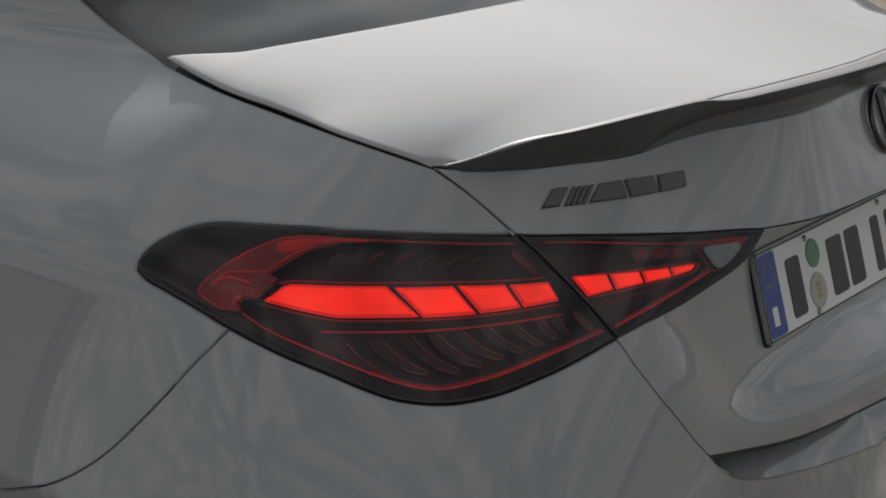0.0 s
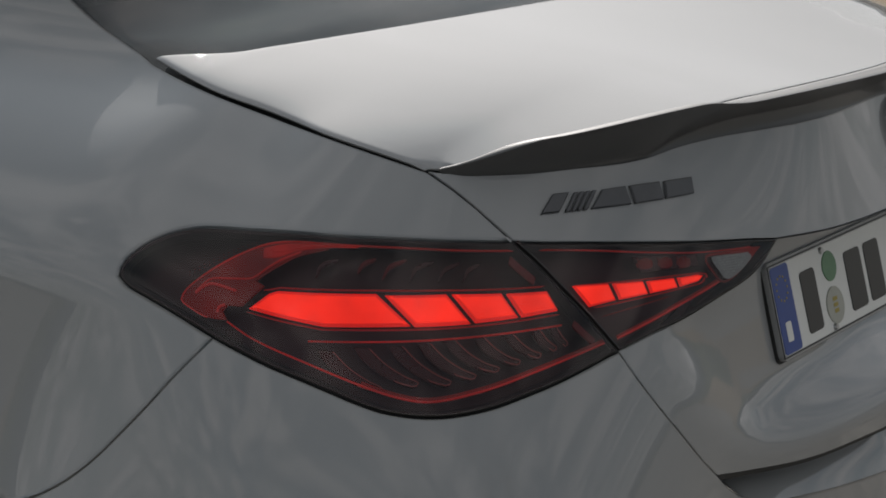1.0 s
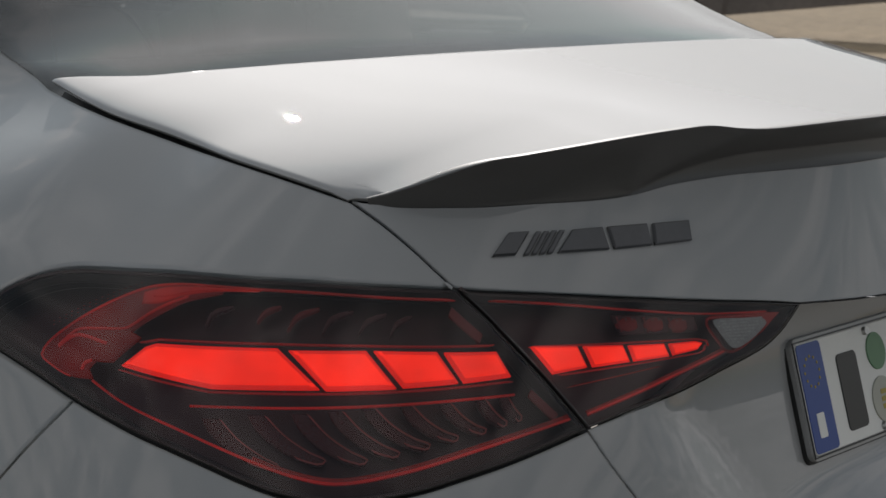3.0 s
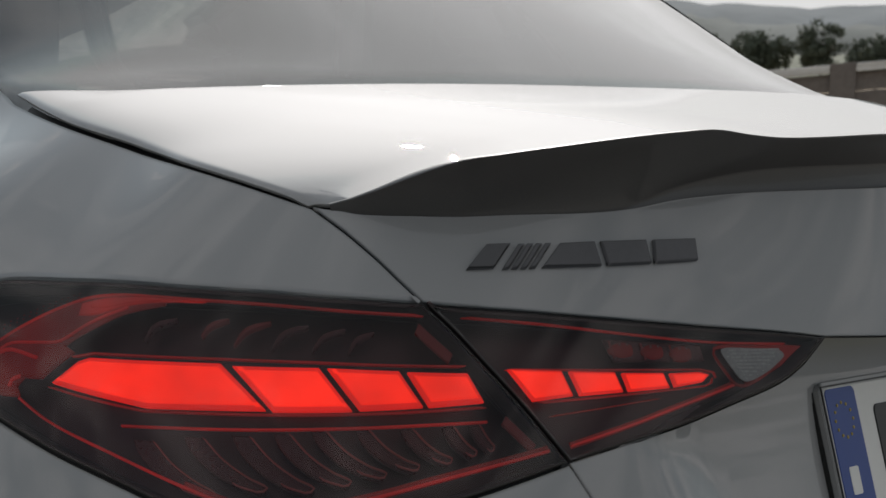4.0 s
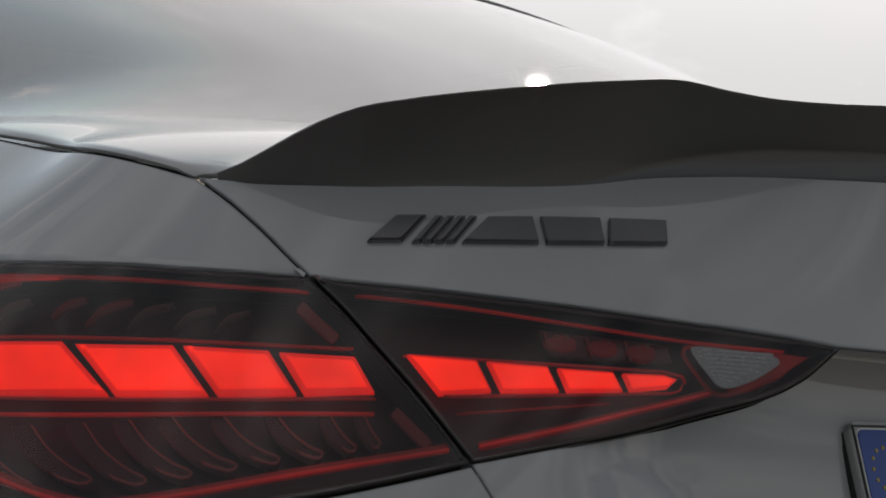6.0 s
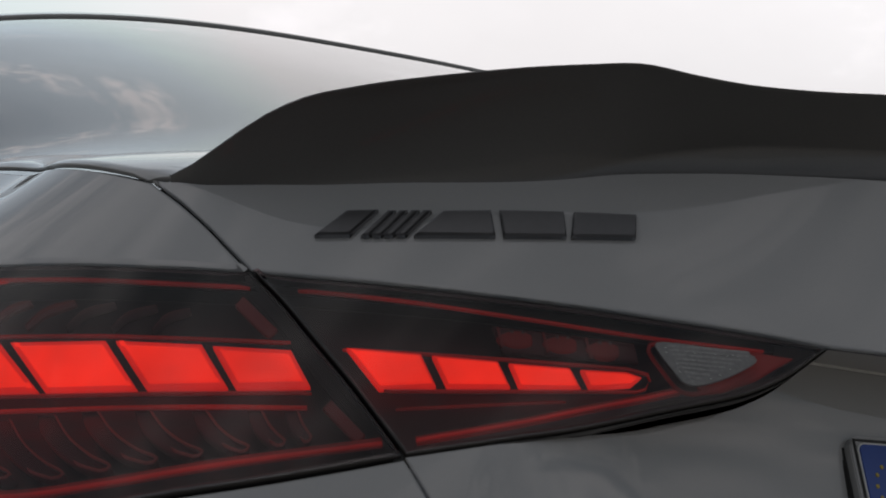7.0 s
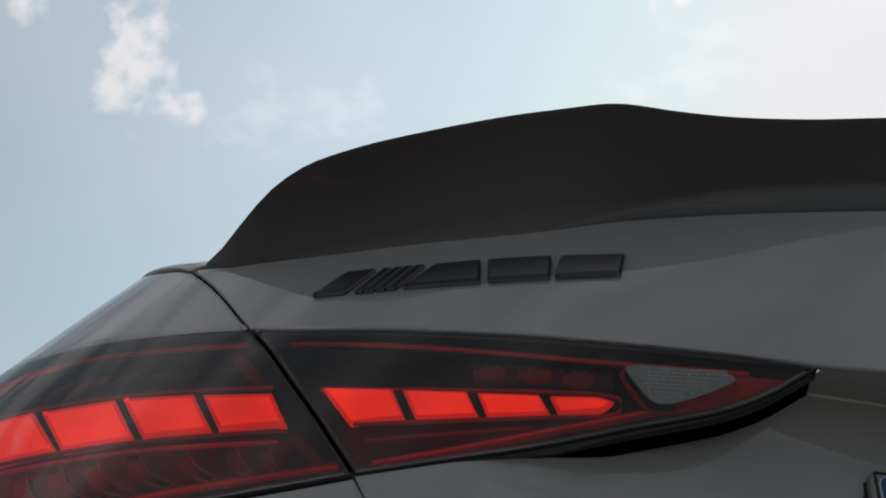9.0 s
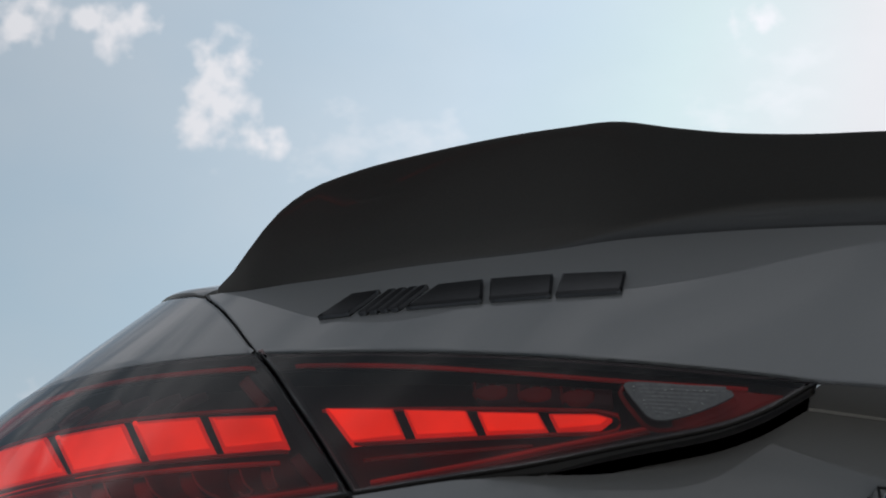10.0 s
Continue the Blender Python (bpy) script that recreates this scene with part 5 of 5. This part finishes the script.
def barrier_box(name, along, length, z0, z1, near_, deep_, mat, climb=B_CLIMB):
    """A timber of the barrier, which climbs with the road behind it."""
    bm = bmesh.new()
    bmesh.ops.create_cube(bm, size=1)
    bmesh.ops.subdivide_edges(bm, edges=bm.edges[:], cuts=1)
    for v in bm.verts:
        a, b, c = along + v.co.x * length, near_ + (v.co.y + 0.5) * deep_, (z0 + z1) / 2 + v.co.z * (z1 - z0) + climb * (along + v.co.x * length)
        q = B_AT + B_WAY * a + B_SIDE * b
        v.co = (q.x, q.y, B_AT.z + c)
    bmesh.ops.bevel(bm, geom=bm.edges[:], offset=0.006, segments=1, affect="EDGES")
    return part(name, bm, mat, barrier)


for k in range(-3, 4):
    at = 2.3 * k + 0.06
    barrier_box("post", at, 0.27, -0.5 - B_CLIMB * max(at, 0), 1.20, -0.10, 0.20, TIMBER)
    barrier_box("top_rail", at + 1.15, 2.03, 1.10, 1.19, -0.12, 0.14, PALE_BOARD)
    for foot, head in ((0.905, 1.09), (0.65, 0.895), (0.20, 0.59)):
        barrier_box("board", at + 1.15, 2.03, foot, head, -0.05, 0.06, TIMBER)


# ---- trees, scrub, hills ----
def tree(x, y, height, width, seed):
    """A tapered trunk with limbs, and a crown of loose leaf sprays."""
    rnd = random.Random(seed)
    t = thing("tree", "dark green broad-leaved tree beyond the barrier", "tree", "trees behind the barrier")
    t.location = (x, y, GROUND)
    bm = bmesh.new()

    def limb(a, b, r0, r1):
        way = (b - a)
        m = Matrix.Translation((a + b) / 2) @ way.to_track_quat("Z", "Y").to_matrix().to_4x4()
        bmesh.ops.create_cone(bm, segments=7, radius1=r0, radius2=r1, depth=way.length, cap_ends=True, matrix=m)

    fork = Vector((0, 0, height * 0.38))
    limb(Vector((0, 0, -0.1)), fork, height * 0.03, height * 0.02)
    for k in range(7):
        a = 2 * math.pi * k / 7 + rnd.random()
        limb(fork * (0.7 + 0.4 * rnd.random()), Vector((math.cos(a) * width * 0.33, math.sin(a) * width * 0.33, height * (0.55 + 0.35 * rnd.random()))), height * 0.013, height * 0.003)
    part("trunk", bm, BARK, t)
    verts, faces = [], []
    clumps = []
    for k in range(60):
        while True:
            p = Vector((rnd.uniform(-1, 1), rnd.uniform(-1, 1), rnd.uniform(-1, 1)))
            if 0.15 < p.length < 0.95:
                break
        clumps.append((Vector((p.x * width * 0.42, p.y * width * 0.42, height * 0.56 + p.z * height * 0.36)), rnd.uniform(0.09, 0.15) * width))
    for c, r in clumps:
        for k in range(90):
            d = Vector((rnd.gauss(0, 1), rnd.gauss(0, 1), rnd.gauss(0, 1))).normalized() * r * rnd.uniform(0.55, 1.05)
            u = Vector((rnd.gauss(0, 1), rnd.gauss(0, 1), rnd.gauss(0, 1))).normalized() * width * 0.026
            w = u.cross(d).normalized() * width * 0.017
            i = len(verts)
            verts += [c + d - u, c + d + w, c + d + u, c + d - w]
            faces.append((i, i + 1, i + 2, i + 3))
    me = bpy.data.meshes.new("crown")
    me.from_pydata(verts, [], faces)
    piece("crown", me, LEAF, t)


def bearing(az, dist):
    return -1.6 + dist * math.sin(radians(az)), -0.9 + dist * math.cos(radians(az))


for k, (az, dist, h, w) in enumerate(((56.9, 118, 3.9, 2.9), (55.1, 122, 2.9, 4.4), (53.0, 128, 3.1, 4.8), (58.5, 112, 2.7, 3.8), (60.3, 108, 3.3, 4.2), (62.0, 112, 2.8, 4.6), (64.2, 105, 3.4, 4.4), (50.4, 130, 3.0, 5.0), (66.5, 104, 3.0, 4.5))):
    tree(*bearing(az, dist), h * 1.15, w * 1.2, 40 + k)


def bare_tree(x, y, height, seed, reach=0.55):
    """A leafless tree: a leaning tapered trunk that forks again and again into twigs."""
    rnd = random.Random(seed)
    t = thing("bare_tree", "leafless brown tree standing behind the parked car", "tree")
    t.location = (x, y, GROUND)
    verts, faces = [], []

    def stick(a, b, r0, r1):
        n = 6 if r0 > 0.03 else 4
        u = (b - a).orthogonal().normalized()
        v = u.cross((b - a).normalized())
        i = len(verts)
        for at, r in ((a, r0), (b, r1)):
            verts.extend(at + (u * math.cos(2 * math.pi * k / n) + v * math.sin(2 * math.pi * k / n)) * r for k in range(n))
        faces.extend((i + k, i + (k + 1) % n, i + n + (k + 1) % n, i + n + k) for k in range(n))

    def grow(a, way, length, r, level):
        for k in range(3):
            bend = Vector((rnd.gauss(0, 1), rnd.gauss(0, 1), rnd.gauss(0, 0.6) + 0.15)) * 0.14
            way = (way + bend).normalized()
            b = a + way * length / 3
            stick(a, b, r, r * 0.84)
            a, r = b, r * 0.84
            if level < 5 and (level or k):
                side = way.orthogonal()
                side = Matrix.Rotation(rnd.uniform(0, 6.28), 3, way) @ side
                grow(a, (way * 0.75 + side.normalized() * rnd.uniform(0.5, 0.9)).normalized(), length * rnd.uniform(0.5, 0.72), r * 0.62, level + 1)
        if level < 4:
            grow(a, way, length * 0.62, r * 0.9, level + 1)

    grow(Vector((0, 0, -0.15)), Vector((rnd.uniform(-0.1, 0.1), rnd.uniform(-0.1, 0.1), 1)).normalized(), height * 0.42, height * 0.022, 0)
    me = bpy.data.meshes.new("trunk")
    me.from_pydata(verts, [], faces)
    piece("trunk", me, BARK, t)


bare_tree(-0.6 + 8.6 * math.sin(radians(-161)), 8.6 * math.cos(radians(-161)), 9.2, 90)


def scrub(name, label, dist, high, seed, mat, reach=(0, 360), step=1.0, rough=0.5):
    """A long uneven bank of growth or wooded hill, as one sheet of lumps from ridge to foot."""
    verts, faces = [], []
    steps = int((reach[1] - reach[0]) / step)
    rows = 7
    for i in range(steps + 1):
        a = reach[0] + step * i
        for j in range(rows):
            f = j / (rows - 1)
            swell = 0.70 + 0.22 * noise.fractal(Vector((a * 0.05 + seed, 0.3 * f, seed)), 1.0, 2.0, 4)
            fine = rough * noise.noise(Vector((a * 1.9, f * 3 + seed, 1.5)))
            z = high * max(swell + fine * 0.16, 0.08) * math.sin(f * math.pi / 2)
            d = dist * (1 + 0.22 * f) + dist * 0.02 * noise.noise(Vector((a * 0.7, f * 5, seed)))
            x, y = bearing(a, d)
            verts.append((x, y, GROUND + z - (0.3 if j == 0 else 0)))
    for i in range(steps):
        for j in range(rows - 1):
            k = i * rows + j
            faces.append((k, k + rows, k + rows + 1, k + 1))
    me = bpy.data.meshes.new(name)
    me.from_pydata(verts, [], faces)
    me.update()
    if sum(p.normal.z for p in me.polygons) < 0:
        me.flip_normals()
    me.polygons.foreach_set("use_smooth", [True] * len(me.polygons))
    return tagged(piece(name, me, mat), label, "hills", kind="structure")


scrub("backdrop_scrub", "dark green scrub behind the barrier", 170, 3.6, 3.1, LEAF_FAR, step=0.5, rough=1.2)
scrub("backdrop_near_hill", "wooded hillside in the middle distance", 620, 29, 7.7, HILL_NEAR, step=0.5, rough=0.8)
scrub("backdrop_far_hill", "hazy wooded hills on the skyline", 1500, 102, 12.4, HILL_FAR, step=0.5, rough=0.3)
